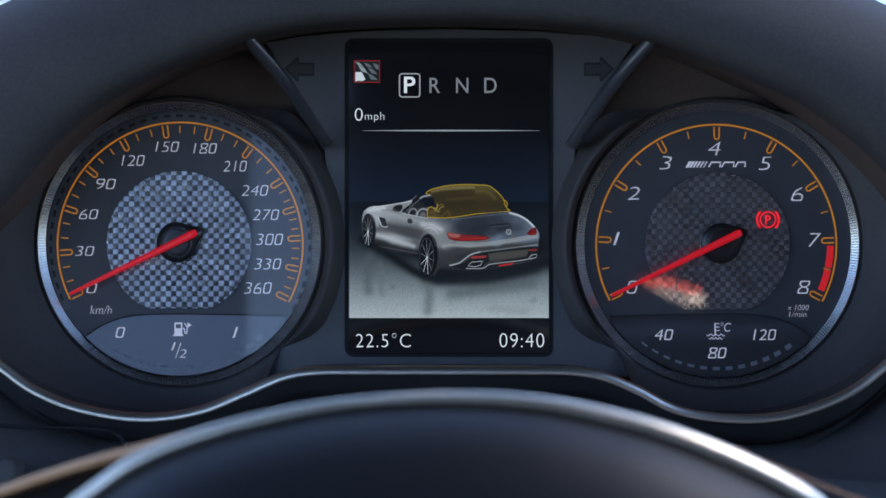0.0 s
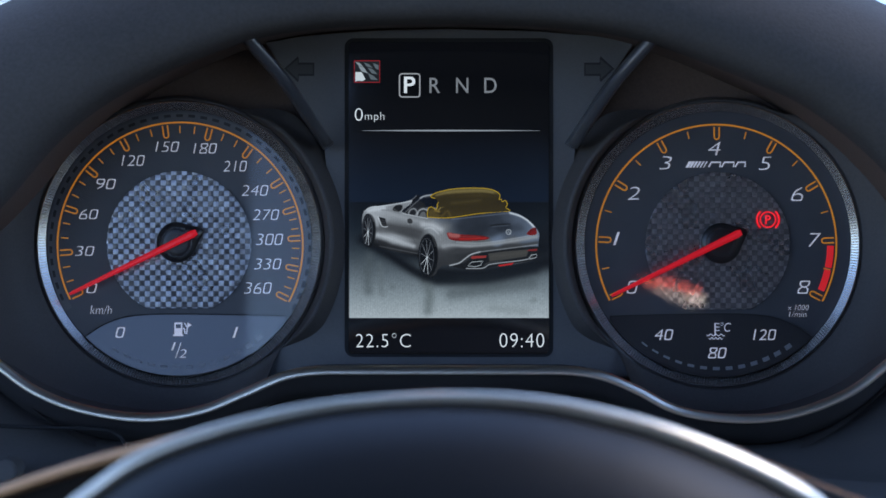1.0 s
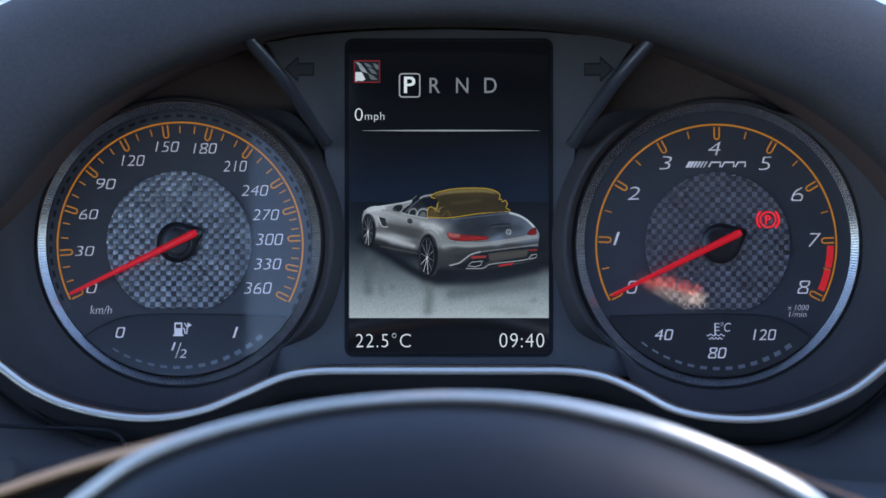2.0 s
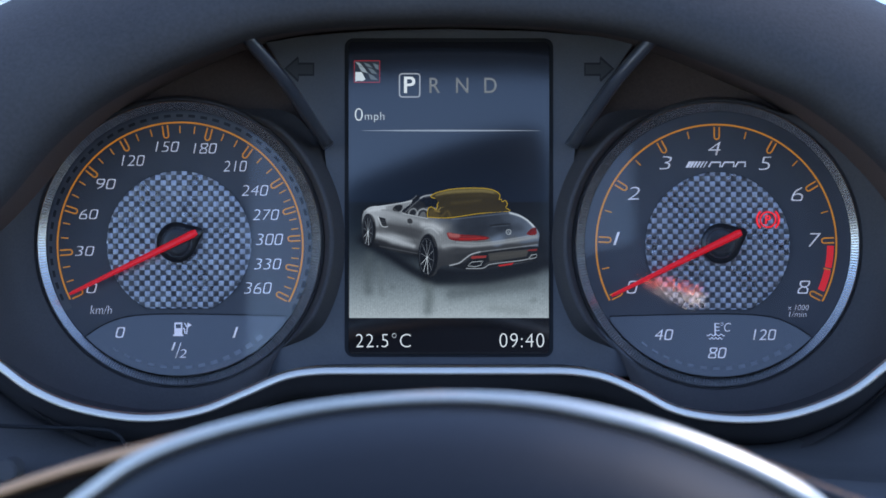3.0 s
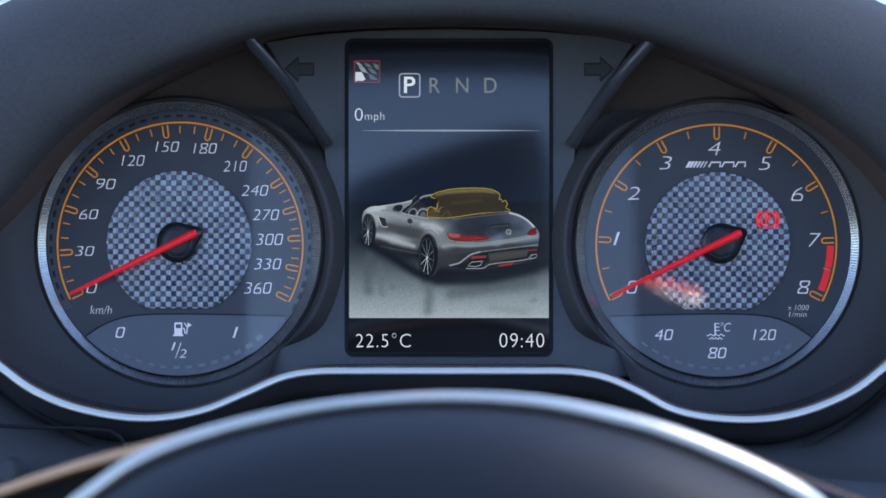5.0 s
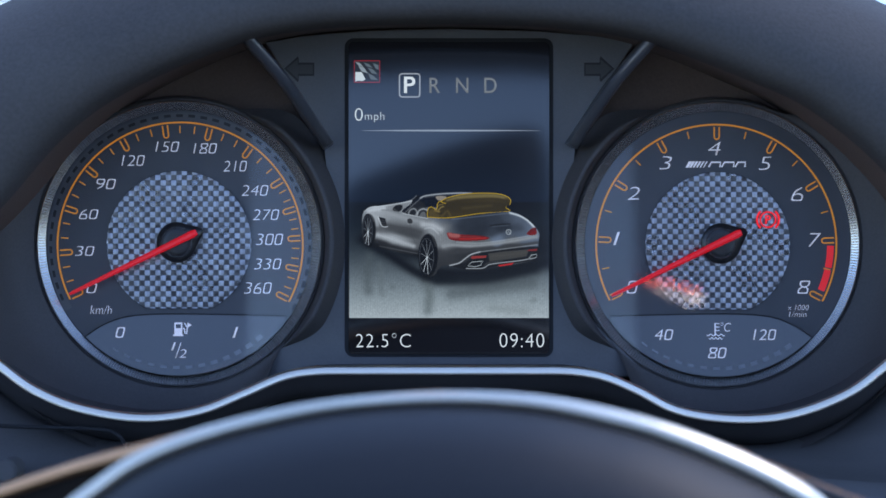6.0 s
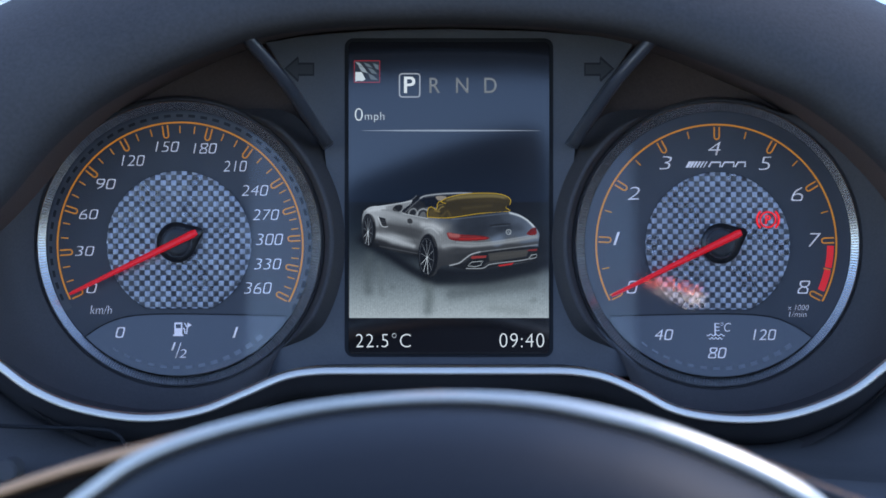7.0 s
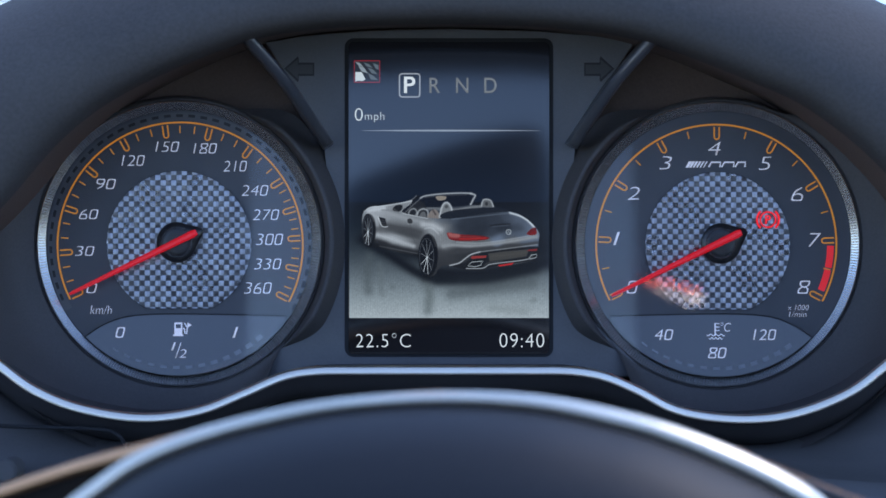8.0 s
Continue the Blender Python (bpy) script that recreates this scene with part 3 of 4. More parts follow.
def dial_extras():
    for words, bx in (("0", (205, 579, 222, 598)), ("1", (412, 579, 422, 598)), ("1", (304, 606, 312, 620)), ("/", (311, 606, 322, 634)), ("2", (318, 618, 331, 633))):
        text(words, bx, 0.0012, WHITE, SPEEDO, 0.18, "gauge_numeral", weight=-0.01)
    for words, bx in (("40", (1158, 583, 1191, 602)), ("120", (1332, 583, 1373, 602)), ("80", (1252, 615, 1285, 634)), ("°C", (1275, 571, 1293, 587))):
        text(words, bx, 0.0012, WHITE, TACHO, 0.18, "gauge_numeral", weight=-0.01)
    # fuel pump sign
    bm = plate([(309, 571), (323, 571), (323, 592), (325, 592), (325, 595), (307, 595), (307, 592), (309, 592)], 0.0012)
    stroke([(324, 581), (327, 582), (328, 590), (331, 591), (332, 580), (327, 572)], 2, 0.0012, bm=bm)
    plate([(332, 571), (340, 575.5), (332, 580)], 0.0012, bm=bm)
    fuel = part("fuel_sign", bm, WHITE, SPEEDO)
    part("pump_window", plate([(311.5, 574), (320.5, 574), (320.5, 581), (311.5, 581)], 0.0013), SUBFACE, fuel)
    # water temperature sign
    bm = stroke([(1265, 572), (1265, 594)], 2.2, 0.0012)
    for y in (573, 579, 585):
        stroke([(1266, y), (1273, y)], 1.4, 0.0012, bm=bm)
    for y, x0, x1 in ((593, 1250, 1282), (599, 1254, 1278)):
        stroke([(x0 + (x1 - x0) * i / 24, y + 1.6 * math.sin(i * 0.9)) for i in range(25)], 1.4, 0.0012, bm=bm)
    part("coolant_sign", bm, WHITE, TACHO)
    # red zone
    for a0, a1 in ((-0.5, -11.5), (-12.8, -23.5)):
        part("red_zone", stroke([polar(RIGHT, 202, a0 + (a1 - a0) * i / 12) for i in range(13)], 12, 0.00035), RED, TACHO)
    # maker's badge as plain slanted bars and blocks
    for i in range(6):
        x = 1213 + i * 6.2
        part("badge_bar", plate([(x + 6, 286), (x + 12 - i * 0.7, 286), (x + 5 - i * 0.7, 297), (x, 297)], 0.0003), WHITE, TACHO)
    for x0, x1 in ((1254, 1275), (1277, 1299), (1301, 1319)):
        part("badge_block", stroke([(x0, 296), (x0 + 5, 287.5), (x1, 287.5), (x1 - 1, 296)], 2.8, 0.0003), WHITE, TACHO)
    # parking brake telltale
    c = (1359, 389)
    tell = lit("telltale_red", (1.0, 0.02, 0.035), strength=0.95)
    part("telltale_ring", stroke([polar(c, 13.5, i * 10) for i in range(36)], 2.6, 0.0016, closed=True), tell, TACHO, "glowing red warning ring")
    for s in (0, 180):
        part("telltale_bracket", stroke([polar(c, 19.5, s - 48 + i * 8) for i in range(13)], 3.4, 0.0016), tell, TACHO)
    text("P", (1354, 381, 1364, 397), 0.0016, tell, TACHO, 0, "telltale_letter", weight=0.02)


dial_extras()
for gauge in (SPEEDO, TACHO):
    for piece in gauge.children_recursive:
        if piece.name.split(".")[0] in ("gauge_window", "window_seam", "level_dash", "gauge_numeral", "fuel_sign", "pump_window", "coolant_sign"):
            leaned(piece)


# ---- centre panel and screen ----
def centre_panel():
    c = thing("centre_panel", "slate blue plastic panel round the screen", "instrument panel")
    side = [(470, 76), (520, 150), (566, 230), (578, 300), (586, 400), (577, 490), (545, 565), (470, 640), (446, 666)]
    side = [(p.x, p.y) for p in flat(side)]
    pts = [(796, 52), (640, 56), (540, 64)] + side
    mir = [(1592 - x, y) for x, y in (side[::-1] + [(540, 64), (640, 56)])]
    part("panel", plate(pts + mir, 0.003, 0.006), PANEL, c)
    for s in (0, 1):
        m = (lambda x: 1568 - x + 24) if s else (lambda x: x)
        path = [at(m(437), 68, 0.045), at(m(500), 140, 0.036), at(m(545), 205, 0.024), at(m(580), 258, 0.012)]
        part("fin", sweep(curve(path, 6), [(0.0020, 0.0), (0.0012, 0.0014), (-0.0010, 0.001), (-0.0020, -0.006), (0.001, -0.008)]), BLADE, c, "slanting grey blade beside the dial tunnel", True)
        a = [(505, 122), (528, 102), (528, 113), (555, 113), (555, 133), (528, 133), (528, 144)]
        if s:
            a = [(1590 - x, y) for x, y in a]
        part("arrow_fill", plate(a, 0.0031), SMOKE, c, "smoked unlit turn arrow")
        part("arrow_sign", stroke(a, 4.2, 0.0032, closed=True), ARROW, c, "unlit turn arrow outline")
    return c


centre_panel()


def lin(r, g, b):
    f = lambda v: ((v / 255 + 0.055) / 1.055) ** 2.4 if v > 10 else v / 255 / 12.92
    return (f(r) * 0.84, f(g), f(b) * 1.08)      # the display is a little cool


class Picture:
    """A patch of the display as a fine lattice of lit cells, painted with soft dabs, brushes and areas."""

    def __init__(self, x0, y0, x1, y1, step, ground=0):
        self.size = int(round((x1 - x0) / step)), int(round((y1 - y0) / step))
        self.X, self.Y = np.meshgrid(np.linspace(x0, x1, self.size[0] + 1), np.linspace(y0, y1, self.size[1] + 1))
        self.tone = np.zeros((*self.X.shape, 3)) + np.array(shade(ground))
        self.sum = np.zeros((*self.X.shape, 4))

    def dabs(self, *marks, tint=(0.985, 1.0, 1.02), spread=8.0):
        """Tones (x, y, grey) that melt into one another; more along x than along y."""
        for x, y, grey in marks:
            w = np.exp(-(((self.X - x) / 1.5) ** 2 + (self.Y - y) ** 2) / (2 * spread * spread)) + 1e-9
            self.sum[..., 3] += w
            for c in range(3):
                self.sum[..., c] += w * grey * tint[c]

    def wash(self, contrast=1.0):
        self.tone = 255 * (self.sum[..., :3] / self.sum[..., 3:] / 255) ** contrast

    def levels(self, *rows):
        """Tones (y, colour) down the picture."""
        self.tone = np.stack([np.interp(self.Y, [r[0] for r in rows], [shade(r[1])[c] for r in rows]) for c in range(3)], -1)

    def lay(self, k, colour):
        self.tone = self.tone * (1 - k[..., None]) + np.array(shade(colour)) * k[..., None]

    def far(self, line):
        d = np.full(self.X.shape, 1e9)
        for (ax, ay), (bx, by) in zip(line, line[1:]):
            t = np.clip(((self.X - ax) * (bx - ax) + (self.Y - ay) * (by - ay)) / max((bx - ax) ** 2 + (by - ay) ** 2, 1e-6), 0, 1)
            d = np.minimum(d, np.hypot(self.X - ax - t * (bx - ax), self.Y - ay - t * (by - ay)))
        return d

    def brush(self, line, width, colour, strength=0.9):
        self.lay(strength * np.exp(-(self.far(sl(line, 4)) / width) ** 2), colour)

    def inside(self, outline, X, Y):
        got = np.zeros(X.shape, bool)
        for (ax, ay), (bx, by) in zip(outline, list(outline[1:]) + [outline[0]]):
            if ay != by:
                got ^= ((ay > Y) != (by > Y)) & (X < ax + (bx - ax) * (Y - ay) / (by - ay))
        return got

    def area(self, outline, colour, strength=0.95, soft=1.2, rounded=True):
        line = sm(outline, 4) if rounded else list(outline)
        d = self.far(line + line[:1]) * np.where(self.inside(line, self.X, self.Y), 1, -1)
        self.lay(strength * np.clip(0.5 + d / soft, 0, 1), colour)

    def oval(self, c, rx, ry, colour, strength=0.95, soft=1.5):
        self.area([(c[0] + rx * math.cos(i * 0.5236), c[1] + ry * math.sin(i * 0.5236)) for i in range(12)], colour, strength, soft)

    def cells(self, name, outline, z, parent, label="", stripes=0.03):
        nx, ny = self.size
        self.tone *= (1 + 0.045 * np.random.RandomState(3).randn(*self.X.shape) + stripes * np.sin(self.X * 1.55))[..., None]
        keep = self.inside(outline, (self.X[1:, 1:] + self.X[:-1, :-1]) / 2, (self.Y[1:, 1:] + self.Y[:-1, :-1]) / 2)
        ids = np.arange((nx + 1) * (ny + 1)).reshape(ny + 1, nx + 1)
        faces = [(int(ids[j + 1, i]), int(ids[j + 1, i + 1]), int(ids[j, i + 1]), int(ids[j, i])) for j, i in zip(*np.nonzero(keep))]
        used = sorted({v for f in faces for v in f})
        where = {v: n for n, v in enumerate(used)}
        fx, fy, ft = self.X.ravel(), self.Y.ravel(), np.clip(self.tone.reshape(-1, 3), 0, 255)
        me = bpy.data.meshes.new(name)
        me.from_pydata([at(fx[v], fy[v], z) for v in used], [], [[where[v] for v in f] for f in faces])
        layer = me.color_attributes.new("tone", "FLOAT_COLOR", "POINT")
        for n, v in enumerate(used):
            layer.data[n].color = (*lin(*ft[v]), 1)
        m = lit(name + "_glow", (0, 0, 0))
        node = m.node_tree.nodes.new("ShaderNodeVertexColor")
        node.layer_name = "tone"
        m.node_tree.links.new(node.outputs[0], m.node_tree.nodes["Principled BSDF"].inputs["Emission Color"])
        me.materials.append(m)
        ob = new(name, me)
        ob.parent = parent
        return tagged(ob, label) if label else ob


def shade(v):
    return v if isinstance(v, tuple) else (v * 0.985, v, v * 1.02)


def screen():
    s = thing("display_screen", "lit portrait display showing a silver open car", "screen")
    z = 0.0035
    k = 0.00008

    def corner(x0, y0, x1, y1, r):
        out = []
        for cx, cy, a in ((x1 - r, y0 + r, 0), (x0 + r, y0 + r, 90), (x0 + r, y1 - r, 180), (x1 - r, y1 - r, 270)):
            out += [polar((cx, cy), r, a + 15 * i) for i in range(7)]
        return out

    part("bezel", plate(corner(610, 68, 979, 632, 16), z - 0.0003, 0.002), GAP, s, "black rounded bezel")
    part("backlight", plate(corner(617, 75, 972, 627, 9), z, 0.0003), lit("screen_black", lin(7, 8, 11)), s)
    part("picture_sky", plate([(618, 236), (971, 236), (971, 360), (618, 360)], z + k, 0.00005),
         lit("picture_night", lin(8, 9, 12), lin(14, 24, 38), 236, 350), s)
    p = Picture(618, 358, 971, 563, 1.3)
    p.levels((358, (10, 14, 18)), (400, (19, 26, 32)), (440, (44, 52, 57)), (490, (98, 107, 112)), (530, (140, 149, 152)), (563, (168, 175, 177)))
    p.brush([(655, 452), (650, 480), (652, 515)], 9, (76, 84, 86), 0.55)
    p.brush([(672, 470), (676, 520)], 6, (96, 104, 106), 0.4)
    p.brush([(752, 495), (760, 520), (757, 550)], 9, (88, 96, 96), 0.6)
    p.brush([(800, 520), (860, 512), (940, 500)], 12, (72, 80, 82), 0.55)
    p.brush([(868, 545), (930, 552)], 8, (126, 134, 134), 0.4)
    p.oval((944, 532), 6, 5, (104, 112, 112), 0.4, 6)
    p.oval((694, 508), 5, 4, (84, 92, 93), 0.4, 6)
    p.brush([(640, 424), (690, 452), (750, 488), (800, 490)], 9, (13, 15, 18), 0.95)
    p.brush([(760, 482), (860, 484), (968, 464)], 13, (13, 15, 18), 0.95)
    p.brush([(720, 440), (860, 450), (960, 440)], 24, (13, 15, 18), 0.95)
    p.brush([(775, 495), (860, 493), (945, 474)], 11, (17, 21, 24), 0.85)
    p.brush([(900, 420), (975, 420)], 24, (15, 18, 22), 0.7)
    p.cells("picture_floor", [(618, 358), (971, 358), (971, 563), (618, 563)], z + 2 * k, s)
    bm = stroke([(640, 231.5), (720, 231.5), (790, 231.5), (870, 231.5), (955, 231.5)], [0.3, 2.2, 2.8, 2.2, 0.3], z + k, 0.00005)
    part("divider_line", bm, lit("line_grey", lin(150, 155, 160)), s)
    ink, dim = lit("screen_white", lin(225, 228, 230)), lit("screen_grey", lin(120, 122, 125))
    text("P", (715, 136, 735, 165), z + 2 * k, ink, s, 0, "gear_letter", 0.00004, weight=0.012)
    for w, bx in (("R", (760, 138, 779, 165)), ("N", (807, 138, 829, 165)), ("D", (857, 138, 879, 165))):
        text(w, bx, z + 2 * k, dim, s, 0, "gear_letter", 0.00004, weight=0.004)
    part("gear_frame", stroke(corner(707, 131, 743, 172, 5), 2.2, z + 2 * k, 0.00004, closed=True), lit("frame_grey", lin(160, 160, 162)), s)
    for w, bx in (("0", (628, 192, 642, 214)), ("mph", (646, 199, 680, 217)), ("22.5°C", (630, 590, 727, 615)), ("09:40", (884, 590, 963, 615))):
        text(w, bx, z + 2 * k, ink, s, 0, "screen_writing", 0.00004, weight=-0.016, gap=1.1)
    # chequered flag sign
    flag = part("flag_sign", plate([(627, 108), (672, 108), (672, 146), (627, 146)], z + k, 0.00004), lit("flag_dark", lin(30, 33, 36)), s, "small chequered flag sign")
    part("flag_border", stroke([(627, 108), (672, 108), (672, 146), (627, 146)], 1.8, z + 2 * k, 0.00004, closed=True), lit("flag_red", lin(150, 35, 40)), flag)
    pale, dull, grey = lit("flag_pale", lin(205, 210, 210)), lit("flag_dull", lin(92, 100, 104)), lit("flag_grey", lin(140, 147, 150))
    for tone, q in ((pale, [(629, 128), (640, 128), (647, 141), (641, 144), (634, 143), (629, 145)]), (grey, [(629, 110), (637, 112), (643, 119), (634, 116)]),
                    (grey, [(634, 117), (644, 120), (651, 130), (640, 127)]), (dull, [(651, 130), (660, 134), (669, 142), (656, 141)]),
                    (dull, [(644, 111), (653, 114), (660, 121), (649, 118)]), (dull, [(650, 120), (660, 123), (668, 132), (658, 130)]), (dull, [(660, 112), (670, 116), (670, 124), (664, 121)])):
        part("flag_check", plate(q, z + 2 * k, 0.00004), tone, flag)
    pic = picture_car(s, z, k)
    return s, pic


def sm(pts, steps=5):
    return [(p.x, p.y) for p in curve([Vector((x, y, 0)) for x, y in pts], steps, closed=True)]


def sl(pts, steps=6):
    return [(p.x, p.y) for p in curve([Vector((x, y, 0)) for x, y in pts], steps)]


def picture_inside(s, z):
    """The open cabin of the drawn car: windscreen frame, seats, hoops and the dark cover behind them."""
    p = Picture(700, 336, 908, 394, 0.6, (17, 22, 32))
    p.brush([(742, 372), (765, 369), (800, 372), (850, 366)], 4.5, 118, 0.85)
    p.area([(745, 353), (760, 348), (800, 346), (831, 345), (833, 361), (800, 366), (745, 366)], (13, 17, 25))
    p.area([(714, 379), (724, 366), (738, 356), (752, 362), (757, 388), (735, 384)], 34, 0.8)
    p.brush([(722, 381), (726, 372), (734, 370), (738, 377), (734, 383)], 1.4, 150)
    p.brush([(738, 383), (741, 374), (749, 370), (757, 374), (757, 385)], 1.5, 168)
    p.area([(742, 384), (746, 376), (752, 376), (754, 386)], 96)
    p.area([(757, 386), (762, 374), (770, 371), (777, 378), (777, 388)], (128, 118, 113))
    p.brush([(766, 372), (771, 380)], 1.4, (52, 44, 44), 0.8)
    p.area([(777, 387), (781, 368), (786, 360), (793, 359), (799, 367), (801, 376), (790, 380)], 122)
    p.brush([(778, 384), (782, 367), (787, 359.5), (793, 359.5), (798, 366), (800, 374)], 1.7, 188)
    p.oval((790, 366), 3.2, 3.0, 62, 0.8)
    p.area([(852, 366), (855, 355), (862, 353), (869, 356), (873, 367)], 96)
    p.brush([(852, 365), (855, 354.5), (862, 353), (869, 356), (873, 366)], 1.5, 172)
    p.oval((861, 361), 2.6, 3.4, 38, 0.85)
    p.brush([(800, 375), (826, 368), (850, 365)], 1.6, 120, 0.8)
    p.area([(779, 384), (784, 378), (800, 373), (830, 369.5), (863, 368), (884, 369), (901, 374), (880, 377.5), (823, 384), (795, 389)], (23, 27, 33), 0.97)
    p.brush([(744, 351), (753, 347), (780, 343.6), (815, 342), (834, 342.6)], 1.6, 172, 0.95)
    p.brush([(752, 350), (780, 347), (826, 345)], 0.9, 84, 0.6)
    p.brush([(833, 343), (841, 346), (837, 354), (833, 362)], 1.8, 178, 0.95)
    p.area([(771, 349), (779, 347), (790, 348.5), (787, 354), (776, 355)], (146, 134, 122))
    p.brush([(709, 375), (724, 362), (740, 348)], 2.2, 13)
    p.brush([(707, 374), (721, 361), (737, 347)], 0.9, 128, 0.8)
    p.brush([(716, 378), (730, 364), (744, 352)], 0.9, 120, 0.7)
    shape = [(705, 380), (706, 374), (722, 359), (737, 345), (742, 345), (745, 348), (753, 344.5), (780, 341.4), (815, 339.8), (836, 340.4), (844, 345), (839, 356), (836, 363), (850, 363.5), (853, 353)]
    shape += [(862, 350.5), (871, 354), (875, 366), (890, 368), (906, 376), (880, 386), (790, 392), (757, 390)]
    p.cells("picture_interior", shape, z, s, "drawn open cabin with pale seats")


def picture_tops(s, z, k):
    """The marked folding top of the drawn car, in three pieces that move."""
    gold = lit("top_outline", lin(170, 136, 34))
    low = [(756.5, 384.6), (757, 372), (763, 366.5), (773, 371), (776, 358), (800, 354), (880, 352), (888, 357.5), (894, 355), (898, 362), (895, 368), (901, 374.5), (850, 378), (800, 385.4), (776, 386)]
    p = Picture(752, 348, 906, 392, 0.8)
    p.levels((350, (44, 36, 20)), (366, (50, 42, 22)), (388, (62, 51, 25)))
    p.area([(759, 384), (760, 373), (766, 370), (775, 374), (778, 384), (768, 387)], (84, 70, 36), 0.8, 3)
    p.brush([(771, 374), (778, 378), (790, 376)], 1.8, (42, 35, 20), 0.8)
    p.brush([(781, 384), (792, 374), (797, 384)], 2.2, (92, 76, 38), 0.6)
    p.brush([(776, 372), (781, 367), (785, 366)], 1.2, (150, 128, 74), 0.8)
    p.brush([(773, 367), (778, 363), (784, 362)], 1.0, (140, 118, 66), 0.7)
    p.brush([(770, 373), (777, 375)], 2.0, (150, 124, 60), 0.7)
    p.brush([(810, 372), (860, 366), (890, 366)], 4, (52, 43, 22), 0.6)
    line = sl(low, 3) + [low[0]]
    base = p.cells("picture_top_base", line, z, s, "yellow marked lower part of the drawn roof")
    part("outline", stroke(line, 1.5, z + 0.00003, 0.00004), gold, base)
    arc = [(770, 351.5), (762, 348.5), (768, 343.5), (777, 340), (800, 335), (830, 333), (860, 334), (876, 338), (884.5, 345), (883, 354)]
    p = Picture(758, 330, 890, 372, 0.8)
    p.levels((333, (96, 84, 46)), (340, (100, 87, 50)), (346, (60, 50, 25)), (352, (50, 42, 22)), (370, (54, 45, 23)))
    p.brush([(772, 346), (800, 340), (850, 337.5), (872, 341)], 2.2, (124, 108, 66), 0.7)
    p.brush([(776, 351), (800, 346), (850, 343), (880, 347)], 2.0, (50, 42, 22), 0.8)
    p.brush([(800, 360), (850, 355)], 3.0, (72, 61, 32), 0.6)
    line = sl(arc, 4)
    roof = p.cells("picture_top_roof", line + [(868, 361), (830, 364), (790, 365), (777, 368), (776, 358)], z + k, s, "yellow marked upper part of the drawn roof")
    part("outline", stroke(line, 1.5, z + k + 0.00003, 0.00004), gold, roof)
    edge = [(840, 327.5), (862, 328.5), (873, 334), (885, 345), (892, 355), (893, 362), (897, 368), (900.5, 374.5)]
    p = Picture(838, 325, 904, 386, 0.8)
    p.levels((327, (92, 80, 43)), (345, (62, 52, 26)), (362, (52, 43, 22)), (384, (62, 51, 25)))
    p.brush([(842, 338), (862, 340), (876, 352)], 3.0, (94, 80, 44), 0.6)
    p.brush([(846, 366), (870, 362), (888, 366)], 4.0, (50, 42, 22), 0.6)
    line = sl(edge, 4)
    flap = p.cells("picture_top_flap", line + [(846, 378.5), (841, 360)], z + k + 0.00006, s, "yellow marked sloping rear of the drawn roof")
    part("outline", stroke(line + [(846, 378.5)], 1.5, z + k + 0.00009, 0.00004), gold, flap)
    return roof, base, flap


